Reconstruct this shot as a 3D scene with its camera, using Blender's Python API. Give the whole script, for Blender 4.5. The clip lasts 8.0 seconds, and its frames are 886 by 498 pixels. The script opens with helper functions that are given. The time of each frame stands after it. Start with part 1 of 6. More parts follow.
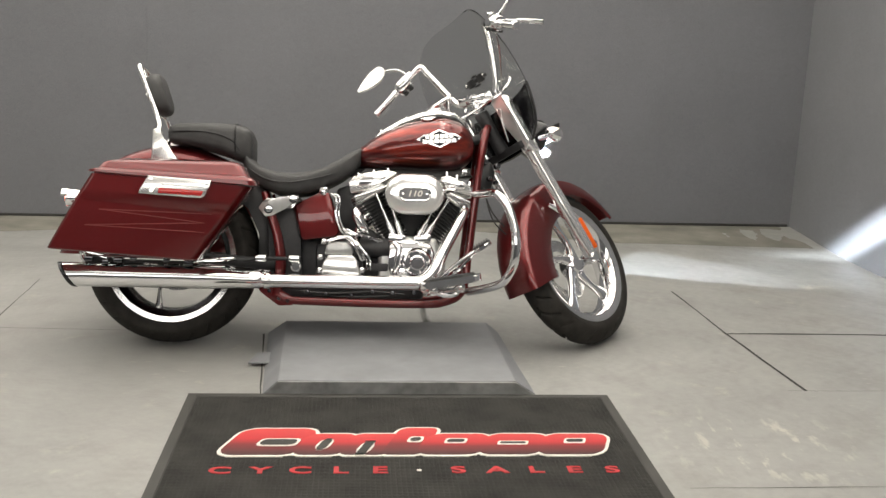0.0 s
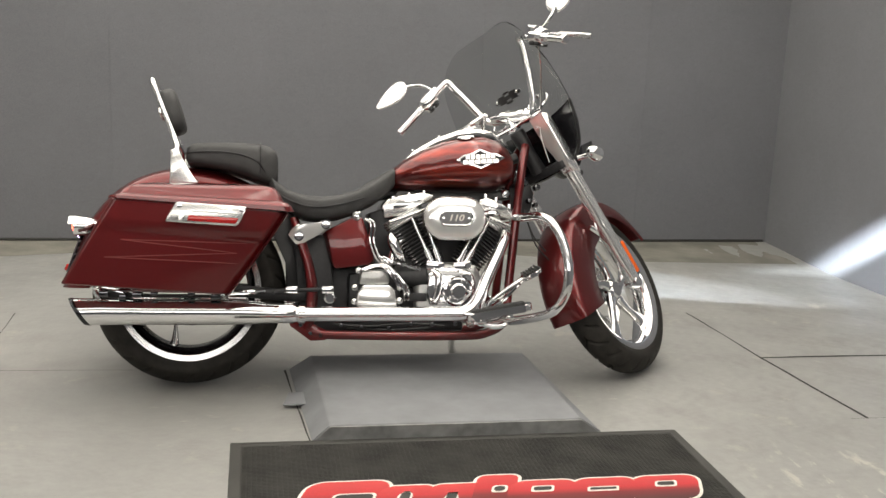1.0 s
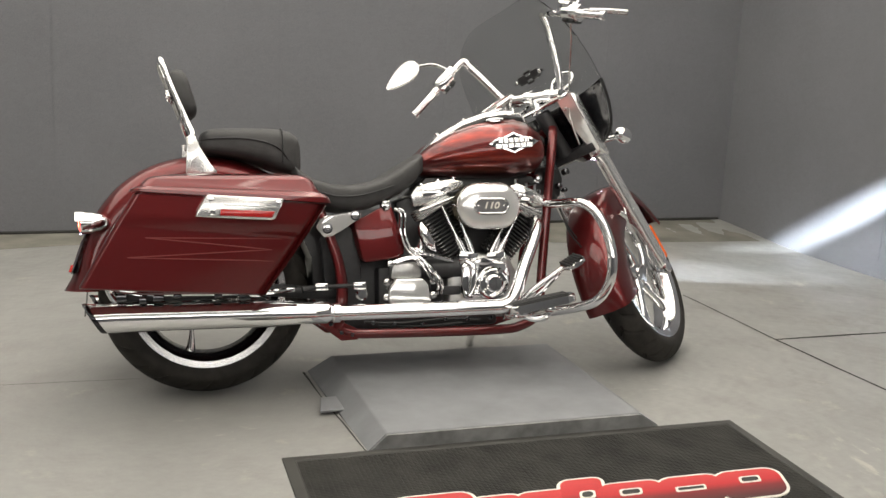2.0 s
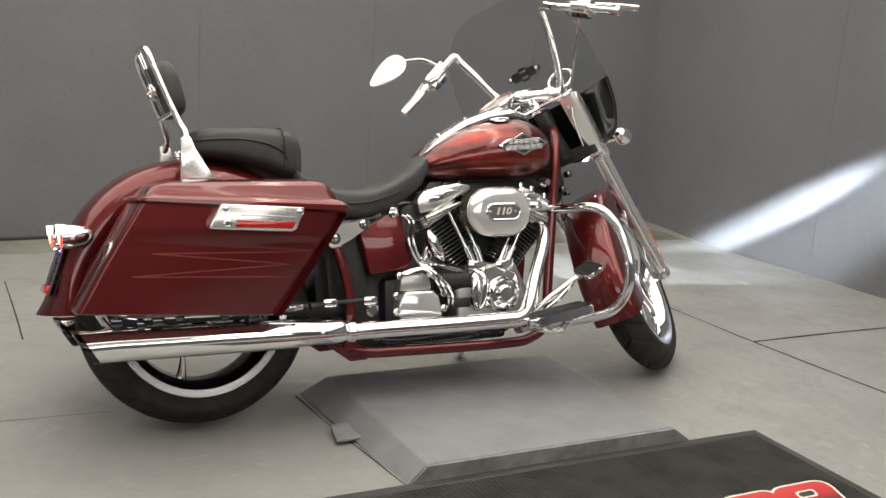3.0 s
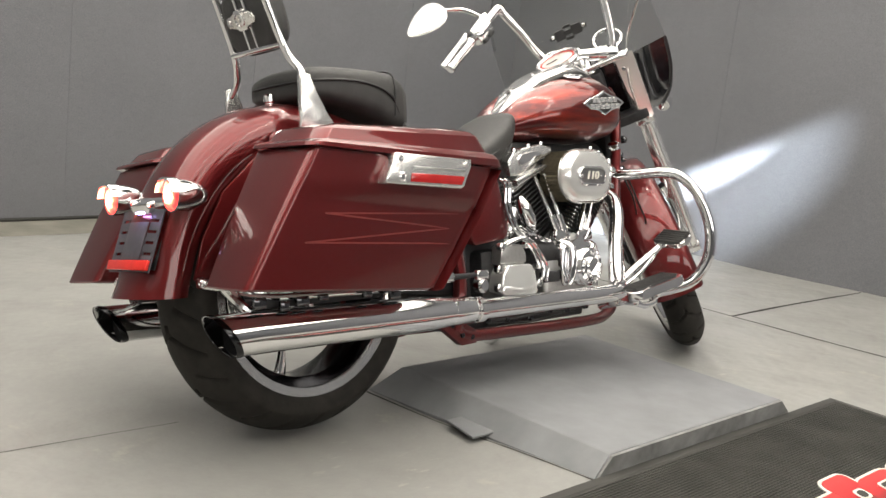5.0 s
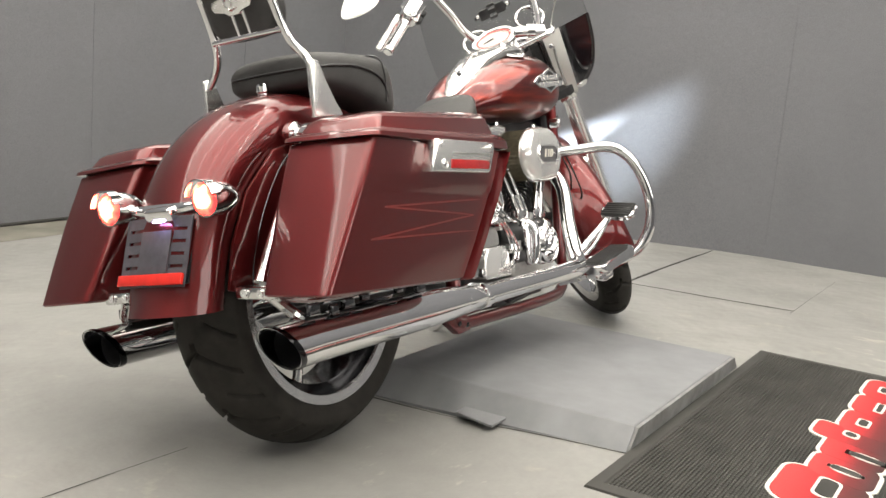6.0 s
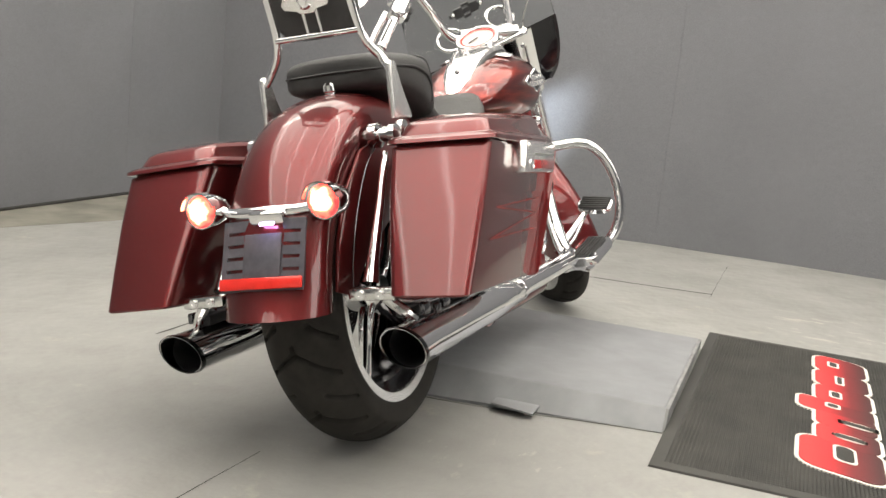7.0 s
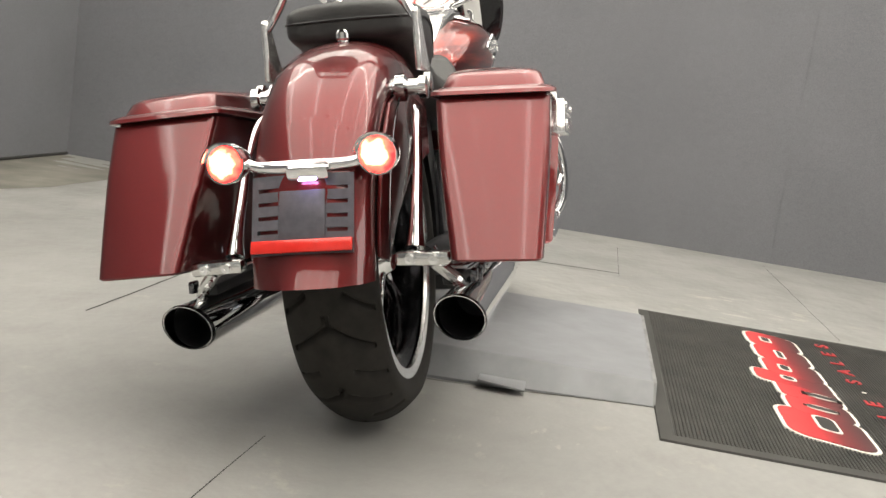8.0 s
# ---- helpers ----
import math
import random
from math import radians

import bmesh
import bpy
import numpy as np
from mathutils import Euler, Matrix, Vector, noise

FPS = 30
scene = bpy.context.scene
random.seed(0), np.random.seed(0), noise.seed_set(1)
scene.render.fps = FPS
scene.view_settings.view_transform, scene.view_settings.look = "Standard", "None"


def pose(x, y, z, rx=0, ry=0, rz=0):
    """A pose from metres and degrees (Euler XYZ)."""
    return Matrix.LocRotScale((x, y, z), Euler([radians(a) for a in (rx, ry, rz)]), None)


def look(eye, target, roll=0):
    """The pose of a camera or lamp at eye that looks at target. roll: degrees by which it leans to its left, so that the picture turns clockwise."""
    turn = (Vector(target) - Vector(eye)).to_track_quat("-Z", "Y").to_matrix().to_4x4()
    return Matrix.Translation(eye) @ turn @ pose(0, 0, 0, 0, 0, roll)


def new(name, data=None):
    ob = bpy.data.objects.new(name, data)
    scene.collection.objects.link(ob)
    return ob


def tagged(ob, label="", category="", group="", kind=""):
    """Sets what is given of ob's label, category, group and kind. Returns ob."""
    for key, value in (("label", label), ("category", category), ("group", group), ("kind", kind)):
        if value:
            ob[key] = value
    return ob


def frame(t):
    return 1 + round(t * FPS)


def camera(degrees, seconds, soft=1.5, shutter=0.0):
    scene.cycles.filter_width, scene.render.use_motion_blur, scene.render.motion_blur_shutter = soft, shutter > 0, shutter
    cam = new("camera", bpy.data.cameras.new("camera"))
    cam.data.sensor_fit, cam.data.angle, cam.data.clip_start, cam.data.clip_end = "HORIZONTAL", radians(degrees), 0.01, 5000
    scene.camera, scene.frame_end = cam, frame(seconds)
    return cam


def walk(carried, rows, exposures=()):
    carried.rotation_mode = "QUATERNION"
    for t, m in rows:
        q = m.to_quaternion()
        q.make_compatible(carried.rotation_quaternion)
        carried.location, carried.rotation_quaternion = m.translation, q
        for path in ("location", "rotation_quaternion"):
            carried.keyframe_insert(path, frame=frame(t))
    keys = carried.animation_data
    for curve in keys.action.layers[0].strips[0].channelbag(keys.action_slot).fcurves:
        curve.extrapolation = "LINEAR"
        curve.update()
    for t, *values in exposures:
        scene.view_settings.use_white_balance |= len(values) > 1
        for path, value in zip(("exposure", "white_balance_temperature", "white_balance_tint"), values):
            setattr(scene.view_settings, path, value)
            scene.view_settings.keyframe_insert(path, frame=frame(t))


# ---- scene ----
cam = camera(47.6, 8.0)
PATH = [
    (0, (0.891, -3.822, 1.257), (0.972, -1.874, 0.815), 2.1),
    (0.3, (0.763, -3.734, 1.272), (0.892, -1.792, 0.809), 1.9),
    (0.5, (0.67, -3.676, 1.252), (0.838, -1.741, 0.778), 1.6),
    (0.8, (0.516, -3.589, 1.257), (0.723, -1.656, 0.787), 2.6),
    (1, (0.387, -3.525, 1.241), (0.667, -1.588, 0.828), 2.6),
    (1.2, (0.257, -3.47, 1.268), (0.586, -1.544, 0.841), 1.7),
    (1.5, (0.089, -3.378, 1.247), (0.507, -1.469, 0.821), 1.3),
    (1.7, (0.011, -3.314, 1.222), (0.465, -1.415, 0.786), 2.1),
    (2.8, (-0.423, -2.9, 1.205), (0.324, -1.098, 0.76), 3.3),
    (3, (-0.531, -2.803, 1.172), (0.282, -1.028, 0.737), 4.0),
    (3.2, (-0.615, -2.712, 1.153), (0.235, -0.951, 0.73), 4.5),
    (3.5, (-0.71, -2.591, 1.1), (0.191, -0.857, 0.673), 4.4),
    (3.8, (-0.793, -2.436, 1.068), (0.209, -0.761, 0.629), 5.5),
    (4, (-0.857, -2.355, 1.03), (0.19, -0.709, 0.589), 6.0),
    (4.2, (-0.926, -2.262, 0.991), (0.161, -0.639, 0.561), 7.1),
    (5.3, (-1.436, -1.753, 0.875), (0.024, -0.431, 0.529), 5.5),
    (5.5, (-1.494, -1.646, 0.864), (0.053, -0.423, 0.532), 5.0),
    (5.8, (-1.591, -1.49, 0.833), (0.015, -0.349, 0.489), 5.0),
    (6, (-1.643, -1.415, 0.831), (-0.003, -0.328, 0.476), 4.8),
    (6.2, (-1.715, -1.326, 0.818), (-0.012, -0.331, 0.484), 5.5),
    (6.5, (-1.845, -1.155, 0.803), (-0.078, -0.282, 0.465), 6.5),
    (6.8, (-1.948, -1.008, 0.807), (-0.13, -0.247, 0.466), 6.8),
    (7, (-1.972, -0.927, 0.809), (-0.143, -0.194, 0.466), 5.9),
    (7.2, (-1.981, -0.841, 0.796), (-0.122, -0.183, 0.463), 5.9),
    (7.5, (-1.961, -0.702, 0.763), (-0.058, -0.182, 0.433), 6.8),
    (7.8, (-1.965, -0.556, 0.719), (-0.035, -0.123, 0.418), 8.0),
    (8, (-1.968, -0.474, 0.686), (-0.028, -0.11, 0.366), 8.3),
]
walk(cam, [(t, look(eye, target, roll)) for t, eye, target, roll in PATH],
     ((0, 0.05), (1.5, -0.04), (3.5, -0.09), (4.2, 0.07), (5.3, 0.37), (6.5, 0.46), (7.5, 0.46), (8, 0.38)))

# ---- world and light ----
world = bpy.data.worlds.new("world")
scene.world = world
world.use_nodes = True
wbg = world.node_tree.nodes["Background"]
wbg.inputs["Color"].default_value = (0.9, 0.95, 1.0, 1)
wbg.inputs["Strength"].default_value = 0.05

CEIL = 3.3


def area(name, at, sx, sy, watts, turn=0.0, colour=(1.0, 0.96, 0.9), aim=None):
    d = bpy.data.lights.new(name, "AREA")
    d.shape, d.size, d.size_y, d.energy, d.color = "RECTANGLE", sx, sy, watts, colour
    ob = new(name, d)
    ob.matrix_world = look(at, aim) if aim else pose(*at, 0, 0, turn)
    return ob


# rows of fluorescent tubes; added glowing panels stand in for the bright white ceiling
TUBES = [(tx, ty) for tx in (-2.38, 0.12, 2.20) for ty in (-3.72, -2.45, -1.18, 0.09, 1.36, 2.63, 3.90, 5.17) if -1.5 < ty < (4.5 if tx < 2 else 6) or (tx > -1 and ty > -3 and ty < 4.5) or tx > 2]
PANEL_GLOW = 3.15
# weak fill lamp in a wide unseen window, added behind the camera
WEST_W = (-1.7, 6.4, 2.1, 1.9)      # middle y, width, middle z, height
area("fill_light", (-6.25, WEST_W[0], WEST_W[2]), WEST_W[1], WEST_W[3], 12, colour=(1.0, 0.96, 0.90), aim=(0, WEST_W[0], WEST_W[2] - 0.1))

# fill lamp in a band of high, unseen windows, added to brighten the chrome
SOUTH_W = (-0.6, 7.6, 2.66, 1.08)    # middle x, width, middle z, height
area("fill_light", (SOUTH_W[0], -6.26, SOUTH_W[2]), SOUTH_W[1], SOUTH_W[3], 85, colour=(1.0, 0.95, 0.89), aim=(SOUTH_W[0], 0, SOUTH_W[2] - 0.1))

# the headlamp: the point aimed at, the way its level edge runs, and (watts, spread, height, shift along that way) of the bright bar and the wide spread below it
BEAM = ((3.59, 1.65, 0.240), (0.153, -1.56, 0.89), ((2300, 40, 0.15, 0.05), (390, 56, 0.50, 0.22)))
# the sharp-edged patch that the lamp throws on the floor: its outline, watts
POOL = [(3.10, 1.11), (2.96, 1.30), (2.85, 1.50), (2.64, 1.74), (2.39, 1.93), (2.29, 1.96), (2.20, 1.85), (2.10, 1.66), (2.02, 1.45), (2.04, 1.31), (2.47, 1.15), (2.89, 1.095)]
POOL_WATTS = 330

# ---- materials ----


def material(name):
    m = bpy.data.materials.new(name)
    m.use_nodes = True
    nt = m.node_tree
    return m, nt, nt.nodes["Principled BSDF"]


def put(b, **kw):
    for k, v in kw.items():
        k = k.replace("_", " ")
        b.inputs[k].default_value = (*v, 1) if isinstance(v, tuple) else v


def noise_node(nt, scale, detail=4.0, rough=0.55, coord="Object", stretch=None):
    tc = nt.nodes.new("ShaderNodeTexCoord")
    n = nt.nodes.new("ShaderNodeTexNoise")
    n.inputs["Scale"].default_value = scale
    n.inputs["Detail"].default_value = detail
    n.inputs["Roughness"].default_value = rough
    if stretch:
        mp = nt.nodes.new("ShaderNodeMapping")
        mp.inputs["Scale"].default_value = stretch
        nt.links.new(tc.outputs[coord], mp.inputs["Vector"])
        nt.links.new(mp.outputs["Vector"], n.inputs["Vector"])
    else:
        nt.links.new(tc.outputs[coord], n.inputs["Vector"])
    return n


def ramp_node(nt, src, stops):
    r = nt.nodes.new("ShaderNodeValToRGB")
    els = r.color_ramp.elements
    while len(els) < len(stops):
        els.new(0.5)
    for e, (p, c) in zip(els, stops):
        e.position = p
        e.color = (*c, 1) if isinstance(c, tuple) else (c, c, c, 1)
    nt.links.new(src, r.inputs["Fac"])
    return r


def bump(nt, b, src, strength, dist=0.002):
    bn = nt.nodes.new("ShaderNodeBump")
    bn.inputs["Strength"].default_value = strength
    bn.inputs["Distance"].default_value = dist
    nt.links.new(src, bn.inputs["Height"])
    nt.links.new(bn.outputs["Normal"], b.inputs["Normal"])


def mix(nt, fac, a, c, mode="MIX"):
    m = nt.nodes.new("ShaderNodeMix")
    m.data_type, m.blend_type = "RGBA", mode
    for sock, v in ((m.inputs["Factor"], fac), (m.inputs["A"], a), (m.inputs["B"], c)):
        if isinstance(v, (int, float)):
            sock.default_value = v
        elif isinstance(v, tuple):
            sock.default_value = (*v, 1)
        else:
            nt.links.new(v, sock)
    return m.outputs["Result"]


def simple(name, colour, rough=0.5, metal=0.0, vary=0.12, scale=40, bumps=0.0, coat=0.0, bscale=None, wear=1.0):
    m, nt, b = material(name)
    n = noise_node(nt, scale)
    lo = tuple(max(0.0, v * (1 - vary)) for v in colour)
    hi = tuple(min(1.0, v * (1 + vary)) for v in colour)
    r = ramp_node(nt, n.outputs["Fac"], [(0.3, lo), (0.7, hi)])
    nt.links.new(r.outputs["Color"], b.inputs["Base Color"])
    rr = ramp_node(nt, n.outputs["Fac"], [(0.3, max(0.0, rough - 0.04 * wear)), (0.75, min(1.0, rough + 0.06 * wear))])
    nt.links.new(rr.outputs["Color"], b.inputs["Roughness"])
    put(b, Metallic=metal, Coat_Weight=coat, Coat_Roughness=0.03)
    if bumps:
        n2 = noise_node(nt, bscale or scale * 6, 3)
        bump(nt, b, n2.outputs["Fac"], bumps)
    return m


def paint(name, dark, light, streak, rough=0.44):
    """Metallic lacquer: a clear coat over a flaked base with soft streaks along the machine."""
    m, nt, b = material(name)
    n = noise_node(nt, 5.0, 5, 0.6, stretch=(0.5, 3.0, 5.0))
    r = ramp_node(nt, n.outputs["Fac"], [(0.42, dark), (0.75, light)])
    fl = noise_node(nt, 900, 1)
    fr = ramp_node(nt, fl.outputs["Fac"], [(0.45, 0.75), (0.7, 1.25)])
    col = mix(nt, streak, dark, r.outputs["Color"])
    col = mix(nt, 0.5, col, fr.outputs["Color"], "MULTIPLY")
    nt.links.new(col, b.inputs["Base Color"])
    put(b, Metallic=0.85, Roughness=rough, Coat_Weight=1.0, Coat_IOR=1.53, Coat_Roughness=0.06, Specular_IOR_Level=0.4)
    return m


M = {}
M["paint"] = paint("burgundy_lacquer", (0.140, 0.0105, 0.0115), (0.215, 0.017, 0.016), 0.08)
M["tank"] = paint("red_burgundy_lacquer", (0.095, 0.008, 0.008), (0.46, 0.042, 0.018), 0.9, 0.32)
M["graphic"] = simple("red_graphic", (0.17, 0.013, 0.010), 0.5, 0.0)
M["chrome"] = simple("chrome", (0.86, 0.86, 0.87), 0.05, 1.0, 0.02, 8, wear=0.4)
M["satin"] = simple("satin_chrome", (0.90, 0.90, 0.89), 0.22, 0.88, 0.02, 8, wear=0.3)
M["soft_chrome"] = simple("soft_chrome", (0.88, 0.88, 0.88), 0.09, 0.86, 0.02, 8, wear=0.3)
M["buffed"] = simple("buffed_chrome", (0.93, 0.93, 0.92), 0.12, 0.72, 0.02, 8, wear=0.3)
M["lip"] = simple("polished_rim_lip", (0.90, 0.90, 0.90), 0.16, 0.92, 0.02, 8, wear=0.3)
M["badge"] = simple("grey_badge", (0.17, 0.17, 0.175), 0.35, 0.5, 0.1, 60)
M["alu"] = simple("polished_aluminium", (0.72, 0.72, 0.71), 0.16, 1.0, 0.08, 50)
M["silver"] = simple("silver_powder_coat", (0.55, 0.55, 0.54), 0.32, 0.85, 0.08, 120, 0.05)
M["engine_black"] = simple("black_engine_coat", (0.022, 0.022, 0.024), 0.5, 0.1, 0.3, 60, 0.1)
M["black"] = simple("black_plastic", (0.014, 0.014, 0.015), 0.35, 0.0, 0.2, 50)
M["gloss_black"] = simple("gloss_black_plastic", (0.008, 0.008, 0.010), 0.09, 0.0, 0.2, 20)
M["vinyl"] = simple("black_vinyl", (0.040, 0.040, 0.040), 0.56, 0.0, 0.25, 30, 0.35, bscale=700)
M["rubber"] = simple("tyre_rubber", (0.024, 0.022, 0.0195), 0.72, 0.0, 0.35, 25, 0.15, bscale=300)
M["rubber"].node_tree.nodes["Principled BSDF"].inputs["Specular IOR Level"].default_value = 0.22
M["rubber_grey"] = simple("ribbed_rubber", (0.022, 0.022, 0.022), 0.5, 0.0, 0.3, 60)
M["orange"] = simple("orange_reflector", (0.75, 0.12, 0.015), 0.2, 0.0, 0.05, 30)
M["red"] = simple("red_reflector", (0.42, 0.012, 0.012), 0.15, 0.0, 0.1, 60, coat=1.0)
# rear wheel barrel: shade inside the wheel put into a near-black colour
M["shaded_rim"] = simple("shaded_wheel_barrel", (0.030, 0.030, 0.033), 0.14, 1.0, 0.1, 40)
M["dark_chrome"] = simple("dark_chrome", (0.15, 0.15, 0.16), 0.14, 1.0, 0.1, 40)
M["black_chrome"] = simple("black_chrome", (0.045, 0.045, 0.048), 0.12, 1.0, 0.1, 12, wear=0.3)
M["bright_red"] = simple("bright_red_reflector", (0.75, 0.03, 0.02), 0.2, 0.0, 0.06, 60, coat=0.6)
M["plate"] = simple("plate_bracket_black", (0.085, 0.082, 0.098), 0.5, 0.1, 0.2, 60)
M["filter"] = simple("pleated_filter", (0.10, 0.085, 0.055), 0.7, 0.0, 0.3, 80)
M["dial"] = simple("dial_face", (0.55, 0.50, 0.48), 0.4, 0.0, 0.06, 30)
M["white"] = simple("white_print", (0.72, 0.70, 0.64), 0.6, 0.0, 0.15, 60)
M["mat_red"] = simple("red_print", (0.40, 0.022, 0.026), 0.65, 0.0, 0.2, 80)
M["rubber_mat"] = simple("rubber_mat", (0.038, 0.037, 0.033), 0.75, 0.0, 0.45, 8, 0.2, bscale=220)
M["rubber_edge"] = simple("dusty_rubber_edge", (0.044, 0.043, 0.039), 0.65, 0.0, 0.3, 6, 0.1, bscale=150)
M["wire"] = simple("black_cable", (0.012, 0.012, 0.012), 0.4)
M["ceiling"] = simple("white_ceiling", (0.80, 0.79, 0.77), 0.85, 0.0, 0.03, 3)
M["white_wall"] = simple("white_wall", (0.62, 0.62, 0.60), 0.8, 0.0, 0.05, 2)
M["housing"] = simple("lamp_housing", (0.8, 0.8, 0.8), 0.5)


def gradient_print():
    """Print that runs from red to near black down the letters."""
    m, nt, b = material("red_to_black_print")
    tc = nt.nodes.new("ShaderNodeTexCoord")
    sp = nt.nodes.new("ShaderNodeSeparateXYZ")
    nt.links.new(tc.outputs["Generated"], sp.inputs["Vector"])
    r = ramp_node(nt, sp.outputs["Y"], [(0.05, (0.07, 0.02, 0.02)), (0.38, (0.20, 0.02, 0.022)), (0.6, (0.52, 0.025, 0.03)), (0.9, (0.60, 0.05, 0.05))])
    n = noise_node(nt, 160, 2)
    nt.links.new(mix(nt, 0.25, r.outputs["Color"], n.outputs["Fac"], "MULTIPLY"), b.inputs["Base Color"])
    put(b, Roughness=0.65)
    return m


M["logo"] = gradient_print()


def glow(name, colour, power, base):
    m, nt, b = material(name)
    put(b, Base_Color=base, Roughness=0.12, Emission_Color=colour, Emission_Strength=power, Coat_Weight=1.0)
    n = noise_node(nt, 60, 2)
    r = ramp_node(nt, n.outputs["Fac"], [(0.35, tuple(v * 0.55 for v in colour)), (0.65, colour)])
    nt.links.new(r.outputs["Color"], b.inputs["Emission Color"])
    return m




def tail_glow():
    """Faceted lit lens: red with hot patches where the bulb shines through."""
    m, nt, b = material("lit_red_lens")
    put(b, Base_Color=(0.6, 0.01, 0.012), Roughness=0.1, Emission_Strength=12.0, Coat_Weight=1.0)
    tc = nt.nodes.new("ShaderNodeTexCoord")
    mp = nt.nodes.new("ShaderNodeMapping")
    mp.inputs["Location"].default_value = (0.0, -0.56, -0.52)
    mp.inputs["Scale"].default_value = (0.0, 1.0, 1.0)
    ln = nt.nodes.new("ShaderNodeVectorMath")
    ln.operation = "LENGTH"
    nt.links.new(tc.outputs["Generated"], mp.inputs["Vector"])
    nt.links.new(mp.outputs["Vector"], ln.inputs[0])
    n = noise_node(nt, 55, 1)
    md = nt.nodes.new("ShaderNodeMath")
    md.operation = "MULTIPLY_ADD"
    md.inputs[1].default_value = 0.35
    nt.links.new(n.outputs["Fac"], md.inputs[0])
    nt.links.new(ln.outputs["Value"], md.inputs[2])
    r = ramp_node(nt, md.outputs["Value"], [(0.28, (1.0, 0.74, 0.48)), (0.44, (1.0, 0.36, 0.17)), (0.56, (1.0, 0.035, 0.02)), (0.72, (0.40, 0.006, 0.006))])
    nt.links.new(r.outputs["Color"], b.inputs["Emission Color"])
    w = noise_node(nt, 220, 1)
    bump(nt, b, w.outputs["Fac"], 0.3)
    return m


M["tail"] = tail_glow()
M["headlight"] = glow("lit_headlight_lens", (0.9, 0.95, 1.0), 0.6, (0.8, 0.8, 0.8))
M["plate_lamp"] = glow("plate_lamp_lens", (0.50, 0.38, 1.0), 26.0, (0.7, 0.7, 0.8))
M["tube"] = glow("lit_tube_glass", (1.0, 0.96, 0.90), 5.4, (0.9, 0.9, 0.9))
M["panel"] = glow("ceiling_glow_panel", (1.0, 0.94, 0.835), PANEL_GLOW, (0.8, 0.8, 0.8))


def smoke():
    m, nt, b = material("smoked_acrylic")
    put(b, Base_Color=(0.84, 0.85, 0.84), Roughness=0.02, Transmission_Weight=1.0, IOR=1.12, Specular_IOR_Level=0.6)
    return m


M["smoke"] = smoke()


def floor_paint():
    """Worn grey floor paint with tan scuffs and dark smears."""
    m, nt, b = material("grey_floor_paint")
    big = noise_node(nt, 0.9, 5, 0.6)
    fine = noise_node(nt, 26, 6, 0.65)
    grime = noise_node(nt, 3.2, 7, 0.7)
    scuff = noise_node(nt, 5.5, 8, 0.72)
    base = ramp_node(nt, big.outputs["Fac"], [(0.3, (0.258, 0.257, 0.245)), (0.7, (0.326, 0.324, 0.307))])
    tan = ramp_node(nt, scuff.outputs["Fac"], [(0.59, 0.0), (0.72, 0.55)])
    dirt = ramp_node(nt, grime.outputs["Fac"], [(0.50, 0.0), (0.75, 0.55)])
    c = mix(nt, dirt.outputs["Color"], base.outputs["Color"], (0.225, 0.218, 0.200))
    c = mix(nt, tan.outputs["Color"], c, (0.45, 0.43, 0.36))
    rub = noise_node(nt, 13, 6, 0.6, stretch=(1.0, 2.6, 1.0))
    where = noise_node(nt, 1.1, 2, 0.5)
    rubs = ramp_node(nt, rub.outputs["Fac"], [(0.62, 0.0), (0.70, 0.4)])
    spots = ramp_node(nt, where.outputs["Fac"], [(0.58, 0.0), (0.68, 1.0)])
    worn = mix(nt, 1.0, rubs.outputs["Color"], spots.outputs["Color"], "MULTIPLY")
    c = mix(nt, worn, c, (0.56, 0.54, 0.47))
    # one group of pale scrapes in front of the mat's far corner
    where = nt.nodes.new("ShaderNodeTexCoord")
    away = nt.nodes.new("ShaderNodeVectorMath")
    away.operation = "DISTANCE"
    away.inputs[1].default_value = (2.03, -0.93, 0.0)
    nt.links.new(where.outputs["Object"], away.inputs[0])
    near = ramp_node(nt, away.outputs["Value"], [(0.12, 1.0), (0.38, 0.0)])
    scrape = noise_node(nt, 9, 5, 0.6, stretch=(2.2, 0.8, 1.0))
    scr = ramp_node(nt, scrape.outputs["Fac"], [(0.56, 0.0), (0.65, 0.5)])
    pale = mix(nt, 1.0, scr.outputs["Color"], near.outputs["Color"], "MULTIPLY")
    c = mix(nt, pale, c, (0.62, 0.60, 0.51))
    c = mix(nt, 0.18, c, fine.outputs["Fac"], "OVERLAY")
    nt.links.new(c, b.inputs["Base Color"])
    rr = ramp_node(nt, grime.outputs["Fac"], [(0.3, 0.34), (0.7, 0.55)])
    nt.links.new(rr.outputs["Color"], b.inputs["Roughness"])
    bump(nt, b, fine.outputs["Fac"], 0.08)
    return m


M["floor"] = floor_paint()
M["bare"] = simple("bare_tan_floor", (0.195, 0.186, 0.158), 0.8, 0.0, 0.3, 5, 0.1)
M["pad"] = simple("grey_pad_paint", (0.236, 0.242, 0.252), 0.55, 0.0, 0.14, 9, 0.08)
M["pad_dark"] = simple("scuffed_pad_edge", (0.225, 0.227, 0.225), 0.65, 0.0, 0.35, 14, 0.1)
M["gap"] = simple("dark_joint", (0.035, 0.034, 0.031), 0.9)


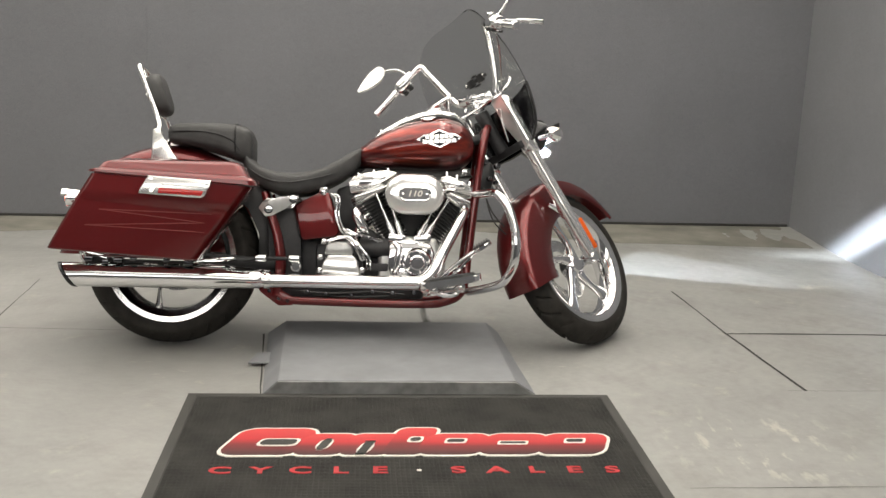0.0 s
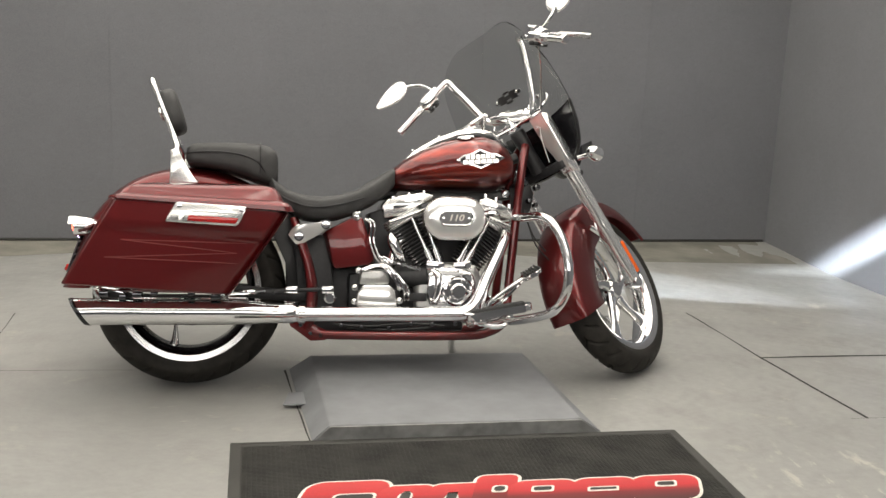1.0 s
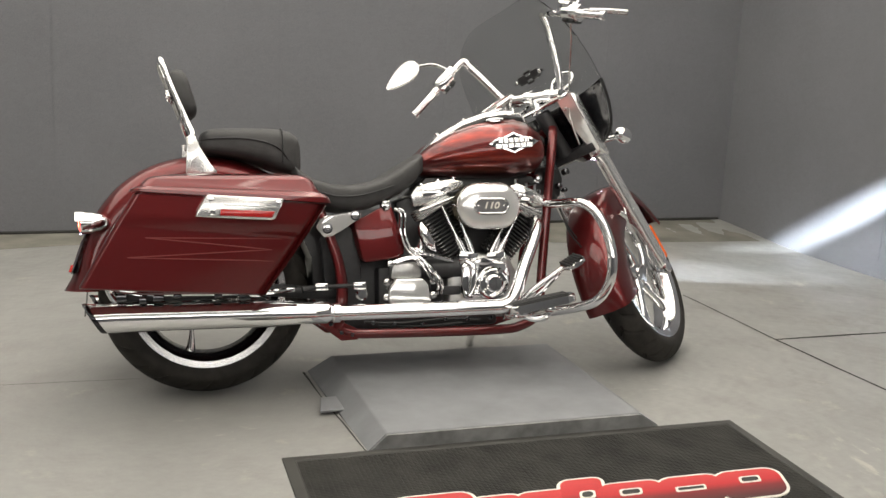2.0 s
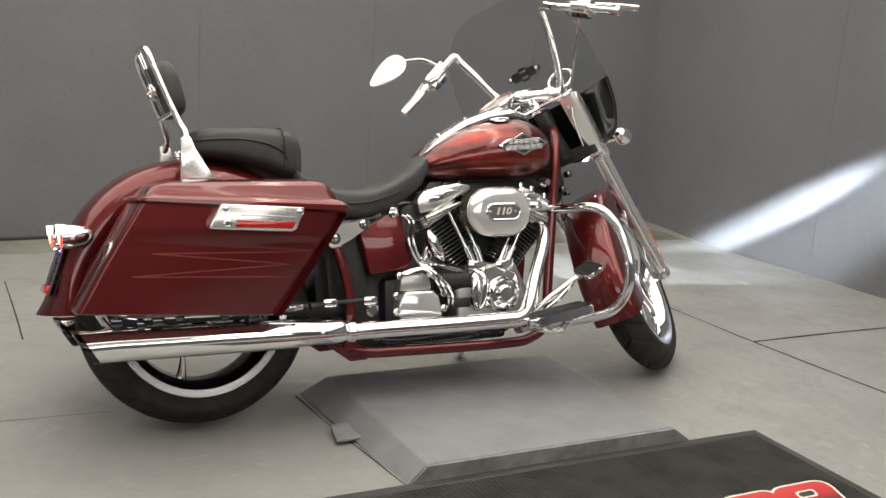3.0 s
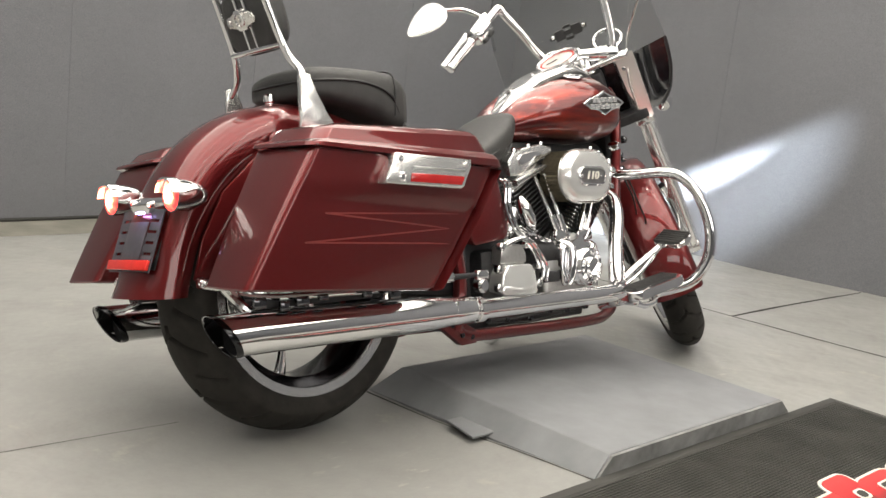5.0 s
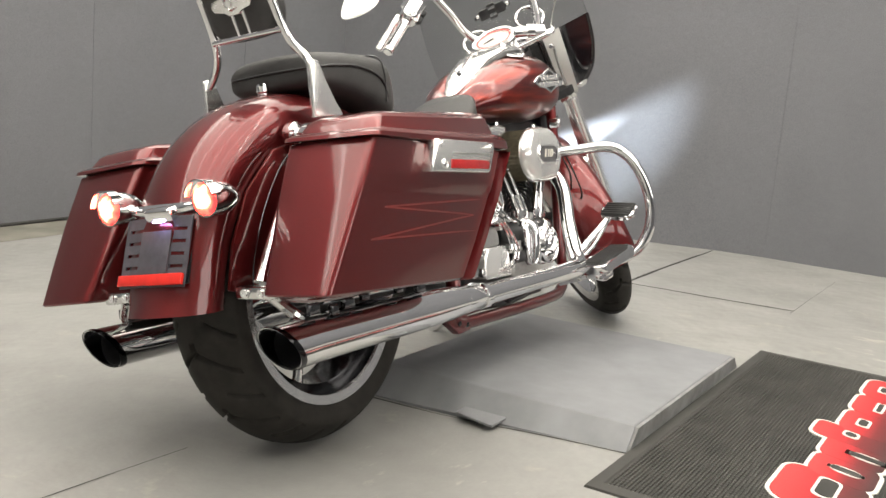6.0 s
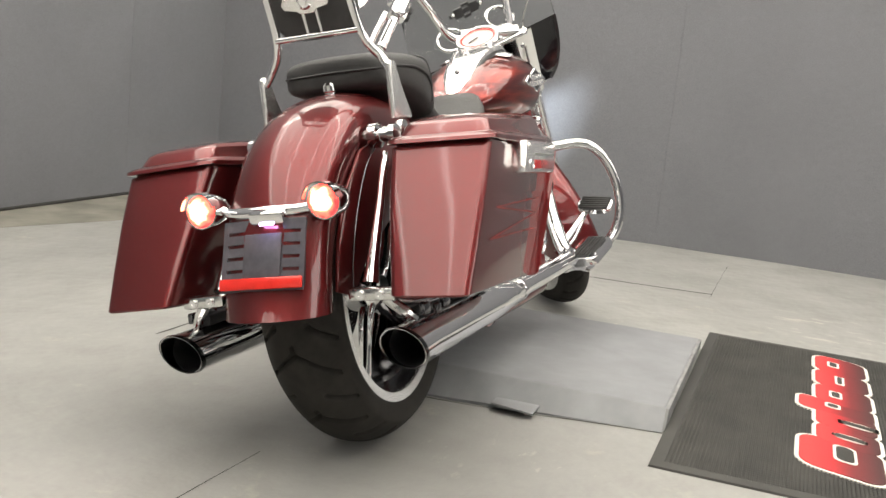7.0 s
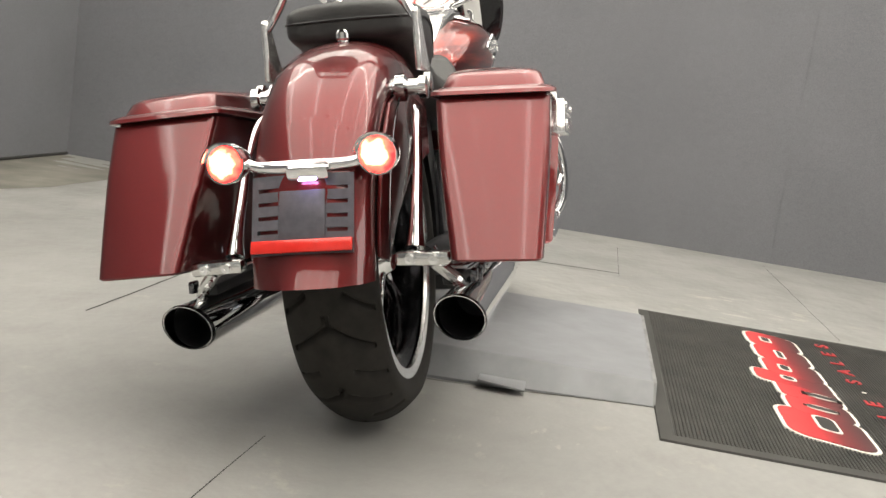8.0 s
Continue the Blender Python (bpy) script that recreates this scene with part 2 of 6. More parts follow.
def wall_cloth():
    """Dark grey ribbed wall felt."""
    m, nt, b = material("dark_grey_wall_felt")
    big = noise_node(nt, 1.3, 4)
    fine = noise_node(nt, 240, 3, 0.7)
    r = ramp_node(nt, big.outputs["Fac"], [(0.3, (0.143, 0.146, 0.156)), (0.7, (0.165, 0.168, 0.180))])
    mid = noise_node(nt, 22, 5, 0.7, stretch=(1.0, 1.0, 1.6))
    c = mix(nt, 0.5, r.outputs["Color"], fine.outputs["Fac"], "OVERLAY")
    c = mix(nt, 0.10, c, mid.outputs["Fac"], "OVERLAY")
    nt.links.new(c, b.inputs["Base Color"])
    put(b, Roughness=0.92)
    b.inputs["Sheen Weight"].default_value = 0.1
    bump(nt, b, fine.outputs["Fac"], 0.25)
    return m


M["wall"] = wall_cloth()

DROOP = 0.0     # slight downward splay of the side parts of the machine

# ---- mesh helpers ----


def part(name, bm, mat, parent=None, label="", sharp=35, steer=False):
    if steer:
        bm.transform(STEER if steer is True else steer)
    if DROOP:
        for v in bm.verts:
            v.co.z -= DROOP * (math.sqrt(v.co.y ** 2 + 0.0025) - 0.05)
    bmesh.ops.recalc_face_normals(bm, faces=bm.faces)
    me = bpy.data.meshes.new(name)
    bm.to_mesh(me)
    bm.free()
    me.materials.append(M[mat])
    me.shade_smooth()
    me.set_sharp_from_angle(angle=radians(sharp))
    ob = new(name, me)
    if parent:
        ob.parent = parent
    return tagged(ob, label)


def rings(bm, rows, cap=True, loop=False):
    """Skin over rings of equally many points."""
    vs = [[bm.verts.new(p) for p in row] for row in rows]
    n = len(vs[0])
    pairs = list(zip(vs, vs[1:] + ([vs[0]] if loop else [])))[: None if loop else len(vs) - 1]
    for a, c in pairs:
        for i in range(n):
            bm.faces.new((a[i], a[(i + 1) % n], c[(i + 1) % n], c[i]))
    if cap and not loop:
        bm.faces.new(vs[0])
        bm.faces.new(vs[-1])
    return bm


def spline(pts, res=6):
    p = [Vector(q) for q in pts]
    if len(p) < 3:
        return p
    out = []
    for i in range(len(p) - 1):
        a, b_, c, d = p[max(i - 1, 0)], p[i], p[i + 1], p[min(i + 2, len(p) - 1)]
        for k in range(res):
            t = k / res
            out.append(0.5 * ((2 * b_) + (c - a) * t + (2 * a - 5 * b_ + 4 * c - d) * t * t + (3 * b_ - a - 3 * c + d) * t ** 3))
    return out + [p[-1]]


def tube(pts, r, seg=12, res=6, bm=None, flat=1.0):
    """A bent tube; r is one radius or one for each given point."""
    bm = bm or bmesh.new()
    line = spline(pts, res)
    n = len(line)
    step = (len(pts) - 1) / (n - 1)
    radii = [r] * n if isinstance(r, (int, float)) else [float(np.interp(i * step, range(len(r)), r)) for i in range(n)]
    t0 = (line[1] - line[0]).normalized()
    side = t0.orthogonal().normalized()
    rows = []
    for i, p in enumerate(line):
        t = (line[min(i + 1, n - 1)] - line[max(i - 1, 0)]).normalized()
        side = (side - t * side.dot(t)).normalized()
        up = t.cross(side)
        rows.append([p + radii[i] * (math.cos(a) * side + flat * math.sin(a) * up) for a in (2 * math.pi * k / seg for k in range(seg))])
    return rings(bm, rows)


def frame_to(at, axis):
    """Turns z to axis and moves to at."""
    q = Vector((0, 0, 1)).rotation_difference(Vector(axis).normalized())
    return Matrix.Translation(at) @ q.to_matrix().to_4x4()


def lathe(profile, at, axis, seg=32, bm=None, loop=False, cap=True):
    """Profile rows of (radius, height) turned round an axis."""
    bm = bm or bmesh.new()
    m = frame_to(at, axis)
    rows = [[m @ Vector((max(r, 1e-4) * math.cos(2 * math.pi * k / seg), max(r, 1e-4) * math.sin(2 * math.pi * k / seg), h)) for k in range(seg)] for r, h in profile]
    return rings(bm, rows, cap=cap and not loop, loop=loop)


def slab(outline, y0, y1, bevel=0.004, axis="y", seg=2, bm=None):
    """A plate: an outline in x and z (or x and y for axis z) with thickness and rounded edges."""
    own = bmesh.new()
    put3 = (lambda a, c, h: (a, h, c)) if axis == "y" else ((lambda a, c, h: (a, c, h)) if axis == "z" else (lambda a, c, h: (h, a, c)))
    lo = [own.verts.new(put3(a, c, y0)) for a, c in outline]
    hi = [own.verts.new(put3(a, c, y1)) for a, c in outline]
    n = len(lo)
    own.faces.new(lo)
    own.faces.new(hi[::-1])
    for i in range(n):
        own.faces.new((lo[i], lo[(i + 1) % n], hi[(i + 1) % n], hi[i]))
    if bevel:
        bmesh.ops.bevel(own, geom=own.edges[:], offset=bevel, segments=seg, profile=0.5, affect="EDGES", clamp_overlap=True)
    if bm is None:
        return own
    me = bpy.data.meshes.new("tmp")
    own.to_mesh(me)
    own.free()
    bm.from_mesh(me)
    bpy.data.meshes.remove(me)
    return bm


def box(at, size, bevel=0.003, turn=None, bm=None, seg=2):
    own = bmesh.new()
    bmesh.ops.create_cube(own, size=1, matrix=Matrix.Diagonal((*size, 1)))
    if bevel:
        bmesh.ops.bevel(own, geom=own.edges[:], offset=bevel, segments=seg, profile=0.5, affect="EDGES", clamp_overlap=True)
    own.transform(Matrix.Translation(at) @ (turn.to_4x4() if turn else Matrix()))
    if bm is None:
        return own
    me = bpy.data.meshes.new("tmp")
    own.to_mesh(me)
    own.free()
    bm.from_mesh(me)
    bpy.data.meshes.remove(me)
    return bm


def rounded(x0, x1, y0, y1, r, n=5):
    """A rounded rectangle as a list of (x, y)."""
    out = []
    for cx, cy, a0 in ((x1 - r, y1 - r, 0), (x0 + r, y1 - r, 90), (x0 + r, y0 + r, 180), (x1 - r, y0 + r, 270)):
        out += [(cx + r * math.cos(radians(a0 + 90 * k / n)), cy + r * math.sin(radians(a0 + 90 * k / n))) for k in range(n + 1)]
    return out


def oval(hw, zb, zt, e=2.4, count=28):
    """A squarish oval as (y, z)."""
    out = []
    for k in range(count):
        a = 2 * math.pi * k / count
        c, s = math.cos(a), math.sin(a)
        out.append((hw * math.copysign(abs(c) ** (2 / e), c), (zb + zt) / 2 + (zt - zb) / 2 * math.copysign(abs(s) ** (2 / e), s)))
    return out


def bolt(at, axis, r=0.007, h=0.006, bm=None):
    return lathe([(r * 1.25, 0), (r * 1.25, h * 0.35), (r, h * 0.4), (r * 0.95, h), (r * 0.4, h * 1.02), (r * 0.35, h * 0.6), (0, h * 0.6)], at, axis, 12, bm)


def words(text, size, depth=0.001, bold=0.0):
    """Built-in letters as a mesh, lying in x and y."""
    cu = bpy.data.curves.new("words", "FONT")
    cu.body, cu.size, cu.extrude, cu.align_x, cu.align_y = text, size, depth, "CENTER", "CENTER"
    cu.offset = bold
    tmp = bpy.data.objects.new("words", cu)
    me = bpy.data.meshes.new_from_object(tmp)
    bpy.data.objects.remove(tmp)
    bm = bmesh.new()
    bm.from_mesh(me)
    bpy.data.meshes.remove(me)
    return bm


# ---- the room ----


def wall(name, a, c, h, thick, mat, label):
    """An upright wall from a to c on the floor, with its thickness away from the room (to the left of a to c)."""
    a, c = Vector((*a, 0)), Vector((*c, 0))
    d = (c - a).normalized()
    n = Vector((-d.y, d.x, 0)) * thick
    bm = bmesh.new()
    rings(bm, [[p - Vector((0, 0, 0.1)) for p in (a, c, c + n, a + n)], [p + Vector((0, 0, h)) for p in (a, c, c + n, a + n)]])
    return tagged(part(name, bm, mat), label, "wall", kind="structure")


CORNER, BACK_W, RIGHT_S = (3.58, 2.96), (-6.2, 2.18), (3.60, -6.2)
FELT_H, HALL_N = 2.92, 6.4          # height of the felt wall; the lit hall goes on behind it
wall("wall_north", CORNER, BACK_W, FELT_H, -0.15, "wall", "dark grey felt-covered studio wall behind the motorcycle")
wall("wall_east", RIGHT_S, CORNER, CEIL, -0.15, "wall", "dark grey felt-covered side wall lit by the headlight")
wall("wall_hall_east", CORNER, (3.60, HALL_N), CEIL, -0.15, "white_wall", "plain white wall of the hall behind the felt wall")
wall("wall_hall_north", (3.75, HALL_N), (-6.2, HALL_N), CEIL, -0.15, "white_wall", "plain white end wall of the hall")


def window_wall(name, ends, across, mid, width, zm, high, make, mat="white_wall", n=4):
    """A wall with one wide window, unseen and added for fill light: four pieces of wall round the opening, a frame and
    bars.
    """
    lo, hi = ends
    a0, a1, z0, z1 = mid - width / 2, mid + width / 2, zm - high / 2, zm + high / 2
    bm = bmesh.new()
    for u0, u1, v0, v1 in ((lo, a0, 0, CEIL), (a1, hi, 0, CEIL), (a0, a1, 0, z0), (a0, a1, z1, CEIL)):
        box(make((u0 + u1) / 2, (v0 + v1) / 2), make(u1 - u0, v1 - v0, True), 0, None, bm)
    tagged(part(name, bm, mat), "plain wall behind the camera with an added, unseen window", "wall", kind="structure")
    win = tagged(new("window_" + across), "added, unseen window with grey bars before a fill lamp", "window", kind="structure")
    for u in (a0, a1):
        part("window_frame", box(make(u, zm), make(0.08, high, True), 0.005), "housing", win)
    for v in (z0, z1):
        part("window_frame", box(make(mid, v), make(width, 0.08, True), 0.005), "housing", win)
    for k in range(1, n):
        part("bar", box(make(a0 + width * k / n, zm), make(0.05, high, True), 0.005), "housing", win)
    for k in (1, 2) if n > 2 else ():
        part("bar", box(make(mid, z0 + high * k / 3), make(width, 0.03, True), 0.005), "housing", win)


window_wall("wall_west", (-6.2, HALL_N + 0.1), "west", WEST_W[0], WEST_W[1], WEST_W[2], WEST_W[3], lambda u, v, size=False: (0.12, u, v) if size else (-6.16, u, v))
window_wall("wall_south", (-6.2, 3.8), "south", SOUTH_W[0], SOUTH_W[1], SOUTH_W[2], SOUTH_W[3], lambda u, v, size=False: (u, 0.12, v) if size else (u, -6.16, v), "wall", 2)



def ground(x, y):
    """The floor falls a little from the mat towards the back wall, most under the rear wheel."""
    t = min(1.0, max(0.0, (y + 0.60) / 0.55))
    u = min(1.0, max(0.0, (x - 0.4) / 1.4)) * min(1.0, max(0.0, (2.0 - y) / 1.2))
    v = min(1.0, max(0.0, (x - 2.5) / 1.0)) * min(1.0, max(0.0, y / 1.0)) * min(1.0, max(0.0, (3.0 - y) / 1.0))
    return (-0.020 + 0.016 * u * u * (3 - 2 * u)) * t * t * (3 - 2 * t) - 0.035 * min(1.0, max(0.0, (y - 1.2) / 1.76)) - 0.032 * v * v * (3 - 2 * v)


bm = bmesh.new()
gx = [-6.4 + 10.4 * i / 60 for i in range(61)]
gy = [-6.4, -3.0, -1.2] + [-0.7 + 0.05 * k for k in range(17)] + [0.2 + 0.1 * k for k in range(1, 28)] + [3.6, HALL_N + 0.1]
gv = [[bm.verts.new((x, y, ground(x, y))) for x in gx] for y in gy]
for ra_, rb_ in zip(gv, gv[1:]):
    for i in range(60):
        bm.faces.new((ra_[i], ra_[i + 1], rb_[i + 1], rb_[i]))
floor = tagged(part("floor", bm, "floor"), "worn grey painted floor with tan scuffs", "floor", kind="structure")
bm = slab([(-6.4, -6.4), (4.0, -6.4), (4.0, HALL_N + 0.2), (-6.4, HALL_N + 0.2)], CEIL, CEIL + 0.15, 0, "z")
tagged(part("ceiling", bm, "ceiling"), "plain white ceiling above the added glowing panels", "ceiling", kind="structure")


def north(x):
    return BACK_W[1] + (x - BACK_W[0]) * (CORNER[1] - BACK_W[1]) / (CORNER[0] - BACK_W[0])


# bare strip of floor along the back wall, and the thin dark skirting that closes the felt
strip = bmesh.new()
n_s = 60
rows_a, rows_b = [], []
for i in range(n_s + 1):
    x = -6.1 + 9.60 * i / n_s
    # past x 1.3 the tan band is drawn up to 0.34 wider
    w = 0.33 + 0.05 * noise.noise((x * 1.3, 0, 3)) + (0.25 if x < -0.6 else 0.0) * min(1.0, (-0.6 - x)) + 0.34 * min(1.0, max(0.0, (x - 1.3) / 0.9))
    rows_a.append(strip.verts.new((x, north(x) - w, ground(x, north(x) - w) + 0.0016)))
    rows_b.append(strip.verts.new((x, north(x) - 0.001, ground(x, north(x)) + 0.0016)))
for i in range(n_s):
    strip.faces.new((rows_a[i], rows_a[i + 1], rows_b[i + 1], rows_b[i]))
tagged(part("floor_strip", strip, "bare", floor), "bare tan strip of floor along the wall, with a wider tan end")
bm = tube([(x, north(x) - 0.008, ground(x, north(x)) + 0.010) for x in (-6.1, 0.0, 3.56)], 0.009, 6, 1)
tagged(part("baseboard", bm, "gap"), "thin dark gap strip at the foot of the wall", "baseboard", kind="structure")

# joints between the felt panels: narrow proud seam strips
def seam(name, x, y):
    bm = bmesh.new()
    box((x, y, FELT_H / 2), (0.003, 0.003, FELT_H - 0.1), 0.0, None, bm)
    return tagged(part(name, bm, "wall"), "narrow upright seam between wall panels", "trim", kind="structure")


def lerp_x(y):
    return CORNER[0] + (RIGHT_S[0] - CORNER[0]) * (CORNER[1] - y) / (CORNER[1] - RIGHT_S[1])


for sx in (-3.2, -1.95, -0.73, 0.49, 1.5, 2.6):
    seam("trim", sx, north(sx) - 0.0005)
for sy in (-2.4, -1.2, 0.05, 1.3):
    seam("trim", lerp_x(sy) - 0.0005, sy)


def joint(a, c, w=0.006):
    """A dark line on the floor, mostly an open joint between boards."""
    a, c = Vector((*a, 0.001)), Vector((*c, 0.001))
    n = Vector((-(c - a).y, (c - a).x, 0)).normalized() * w
    bm = bmesh.new()
    k = max(2, int((c - a).length / 0.08))
    pts = []
    for i in range(k + 1):
        p = a.lerp(c, i / k)
        j = 0.003 * noise.noise(p * 6)
        ww = n * (0.55 + 0.45 * noise.noise(p * 3 + Vector((5, 0, 0))))
        o = n.normalized() * j
        pts.append((p + o - ww / 2, p + o + ww / 2))
    vs = [tuple(bm.verts.new((w_.x, w_.y, ground(w_.x, w_.y) + 0.0012)) for w_ in pq) for pq in pts]
    for i in range(k):
        bm.faces.new((vs[i][0], vs[i + 1][0], vs[i + 1][1], vs[i][1]))
    part("floor_joint", bm, "gap", floor, "dark line between painted floor boards or along the platform foot")


joint((-0.76, 0.140), (-0.22, 0.145), 0.005)
joint((2.285, 0.245), (3.56, 0.315), 0.024)
joint((1.72, -1.240), (3.43, -1.150), 0.004)
joint((2.30, -0.440), (3.20, -0.400), 0.003)
joint((2.225, 0.93), (2.285, 0.245), 0.018)
joint((2.285, 0.245), (2.365, -0.44), 0.022)
joint((-0.843, 0.905), (-0.79, 0.20), 0.007)
joint((-0.50, 1.75), (-0.451, 0.89), 0.010)
joint((0.35, 0.870), (0.93, 0.888), 0.010)
# this dark line follows the platform's west foot
joint((0.333, 0.14), (0.425, -0.598), 0.010)

# ceiling fixtures
for tx, ty in TUBES:
    fx = tagged(new("ceiling_light"), "ceiling light: fluorescent tube with an added wide glowing panel", "ceiling light", "ceiling lights")
    fx.matrix_world = pose(tx, ty, CEIL, 0, 0, 4.5)
    wide = 2.06 if tx > 2 else 2.50
    part("housing", box((0, 0, -0.030), (wide - 0.02, 1.25, 0.06), 0.0), "housing", fx)
    part("diffuser", box((0, 0, -0.072), (wide, 1.27, 0.008), 0.0), "panel", fx, "added glowing white panel in place of the bright ceiling")
    part("lamp_tube", tube([(-wide / 2 + 0.05, 0, -0.092), (wide / 2 - 0.05, 0, -0.092)], 0.032, 10, 1), "tube", fx, "bright fluorescent tube")

# ---- pad and mat on the floor ----
UP = Vector((0, 0, 1))


def pad():
    """Low raised platform with chamfered sides and a scuffed front board."""
    top = [(0.482, -0.582), (1.298, -0.540), (1.245, 0.150), (0.430, 0.110)]
    low = [(0.430, -0.588), (1.368, -0.533), (1.300, 0.200), (0.350, 0.150)]
    thing = tagged(new("floor_pad"), "low grey painted wooden platform with chamfered edges", "platform")
    bm = bmesh.new()
    rings(bm, [[(x, y, ground(x, y) - 0.008) for x, y in low], [(x, y, ground(x, y) + 0.0015) for x, y in low], [(x, y, 0.050) for x, y in top]])
    bmesh.ops.bevel(bm, geom=[e for e in bm.edges if min(v.co.z for v in e.verts) > 0.04], offset=0.006, segments=2, profile=0.5, affect="EDGES")
    part("deck", bm, "pad", thing, "", 12)
    bm = bmesh.new()
    a = [(0.436, -0.5905), (1.362, -0.5365), (1.297, -0.5455), (0.484, -0.5875)]
    rings(bm, [[(x, y + dy, z) for (x, y), z in zip(a, (0.001, 0.001, 0.0465, 0.0465))] for dy in (0.008, -0.003)])
    part("front_board", bm, "pad_dark", thing, "scuffed grey front edge board")
    bm = slab([(0.335, -0.285), (0.415, -0.279), (0.405, -0.165), (0.352, -0.168)], 0.0, 0.0065, 0.002, "z")
    part("hinge_tab", bm, "pad", thing, "small grey tab at the side of the platform")


pad()

MAT_O, MAT_A = Vector((0.183, -0.603, 0)), math.atan2(0.070, 1.44)


def mat():
    """Ribbed black rubber mat with a printed emblem; its own x runs along its length."""
    thing = tagged(new("floor_mat"), "black ribbed rubber mat printed with a red emblem", "mat")
    thing.matrix_world = Matrix.Translation(MAT_O) @ Matrix.Rotation(MAT_A, 4, "Z")
    lx, ly, bd = 1.44, 0.90, 0.035
    bm = bmesh.new()
    rings(bm, [[(x, y, z) for x, y in ((i, -i), (lx - i, -i), (lx - i, -ly + i), (i, -ly + i))] for i, z in ((0, 0.0), (0.002, 0.005), (bd - 0.004, 0.0085), (bd, 0.0055))], cap=False)
    part("border", bm, "rubber_edge", thing, "smooth bevelled rubber border")
    bm = bmesh.new()
    n = 92
    prof = []
    for i in range(n):
        y = -bd - (ly - 2 * bd) * i / n
        s = (ly - 2 * bd) / n
        prof += [(y, 0.0055), (y - s * 0.45, 0.0055), (y - s * 0.55, 0.0085), (y - s * 0.92, 0.0085)]
    prof.append((-ly + bd, 0.0055))
    # each rib is notched across, so that it stands as a row of small blocks
    cells = 96
    step = (lx - 2 * bd) / cells
    cols = []
    for i in range(cells):
        x = bd + step * i
        cols += [(x, 0.55), (x + step * 0.16, 0.55), (x + step * 0.28, 1.0), (x + step * 0.88, 1.0)]
    cols.append((lx - bd, 0.55))
    grid = [[bm.verts.new((x, y, 0.0055 + (z - 0.0055) * h)) for x, h in cols] for y, z in prof]
    for ga, gb in zip(grid, grid[1:]):
        for i in range(len(cols) - 1):
            bm.faces.new((ga[i], ga[i + 1], gb[i + 1], gb[i]))
    part("ribs", bm, "rubber_mat", thing, "fine notched rubber ribs", 20)

    # the emblem: a row of plain slanted shapes, edged in white
    def place(pts):
        return [(0.105 + 1.05 * (x + y * 0.34), -0.505 + y) for x, y in pts]

    rows_ = [(0.05, 0.27, 0.0, 0.190, 0.045), (0.25, 0.40, 0.0, 0.150, 0.04), (0.385, 0.53, 0.0, 0.150, 0.03), (0.505, 0.62, 0.0, 0.195, 0.025),
             (0.60, 0.79, 0.0, 0.150, 0.045), (0.775, 0.96, 0.0, 0.150, 0.045), (0.945, 1.14, 0.0, 0.150, 0.045)]
    holes = [(0.19, 0.085, 0.10, 0.040), (0.325, 0.070, 0.026, 0.070), (0.45, 0.045, 0.026, 0.085), (0.575, 0.105, 0.030, 0.028), (0.695, 0.095, 0.050, 0.022), (0.865, 0.080, 0.075, 0.013), (1.045, 0.095, 0.050, 0.022)]
    for i, ((x0, x1, y0, y1, r), (hx, hy, hw_, hh_)) in enumerate(zip(rows_, holes)):
        g = 0.010
        up = 0.00012 * i
        edge = part("emblem_edge", slab(place(rounded(x0 - g, x1 + g, y0 - g, y1 + g, r + g, 5)), 0.004, 0.0094 + up, 0, "z"), "white", thing, "white outline of an emblem shape")
        em = part("emblem_shape", slab(place(rounded(x0, x1, y0, y1, r, 5)), 0.005, 0.0112 + up, 0, "z"), "logo", thing, "slanted red emblem shape fading to black")
        part("hole_edge", slab(place(rounded(hx - hw_ / 2 - 0.007, hx + hw_ / 2 + 0.007, hy - hh_ / 2 - 0.007, hy + hh_ / 2 + 0.007, hh_ * 0.4, 3)), 0.0105, 0.0126 + up, 0, "z"), "white", em)
        part("hole", slab(place(rounded(hx - hw_ / 2, hx + hw_ / 2, hy - hh_ / 2, hy + hh_ / 2, min(hw_, hh_) * 0.4, 3)), 0.011, 0.0134 + up, 0, "z"), "rubber_mat", em)
    for i, ch in enumerate("CYCLE SALES"):
        if ch == " ":
            continue
        bm = words(ch, 0.058, 0.001, 0.0016)
        bmesh.ops.scale(bm, vec=(1.6, 1, 1), verts=bm.verts)
        bm.transform(Matrix.Translation((0.185 + 0.112 * i, -0.608, 0.0092)))
        part("letter", bm, "mat_red", thing, "red printed letter")
    part("dot", lathe([(0.007, 0), (0.007, 0.001)], (0.185 + 0.112 * 5, -0.608, 0.0088), UP, 10), "white", thing)
    return thing


mat()

# ---- the motorcycle ----
# Its own axes: x ahead, y to its left, z up, from under the rear axle. It leans on its side stand with the bars turned left.
bike = tagged(new("motorcycle"), "burgundy touring motorcycle with chrome trim, leaning on its side stand", "motorcycle")
bike.matrix_world = Matrix.Rotation(radians(2.2), 4, "Z") @ Matrix.Rotation(radians(-10.5), 4, "X") @ Matrix.Translation((0, 0, 0.487)) @ Matrix.Rotation(radians(-2), 4, "X") @ Matrix.Translation((0, 0, -0.487))
DROOP = 0.0349
RAKE, TURNED = radians(31), radians(40)
AX = Vector((-math.sin(RAKE), 0, math.cos(RAKE)))
HEAD = Vector((1.53, 0, 0.335))
STEER = Matrix.Translation(HEAD) @ Matrix.Rotation(TURNED, 4, AX) @ Matrix.Translation(-HEAD)
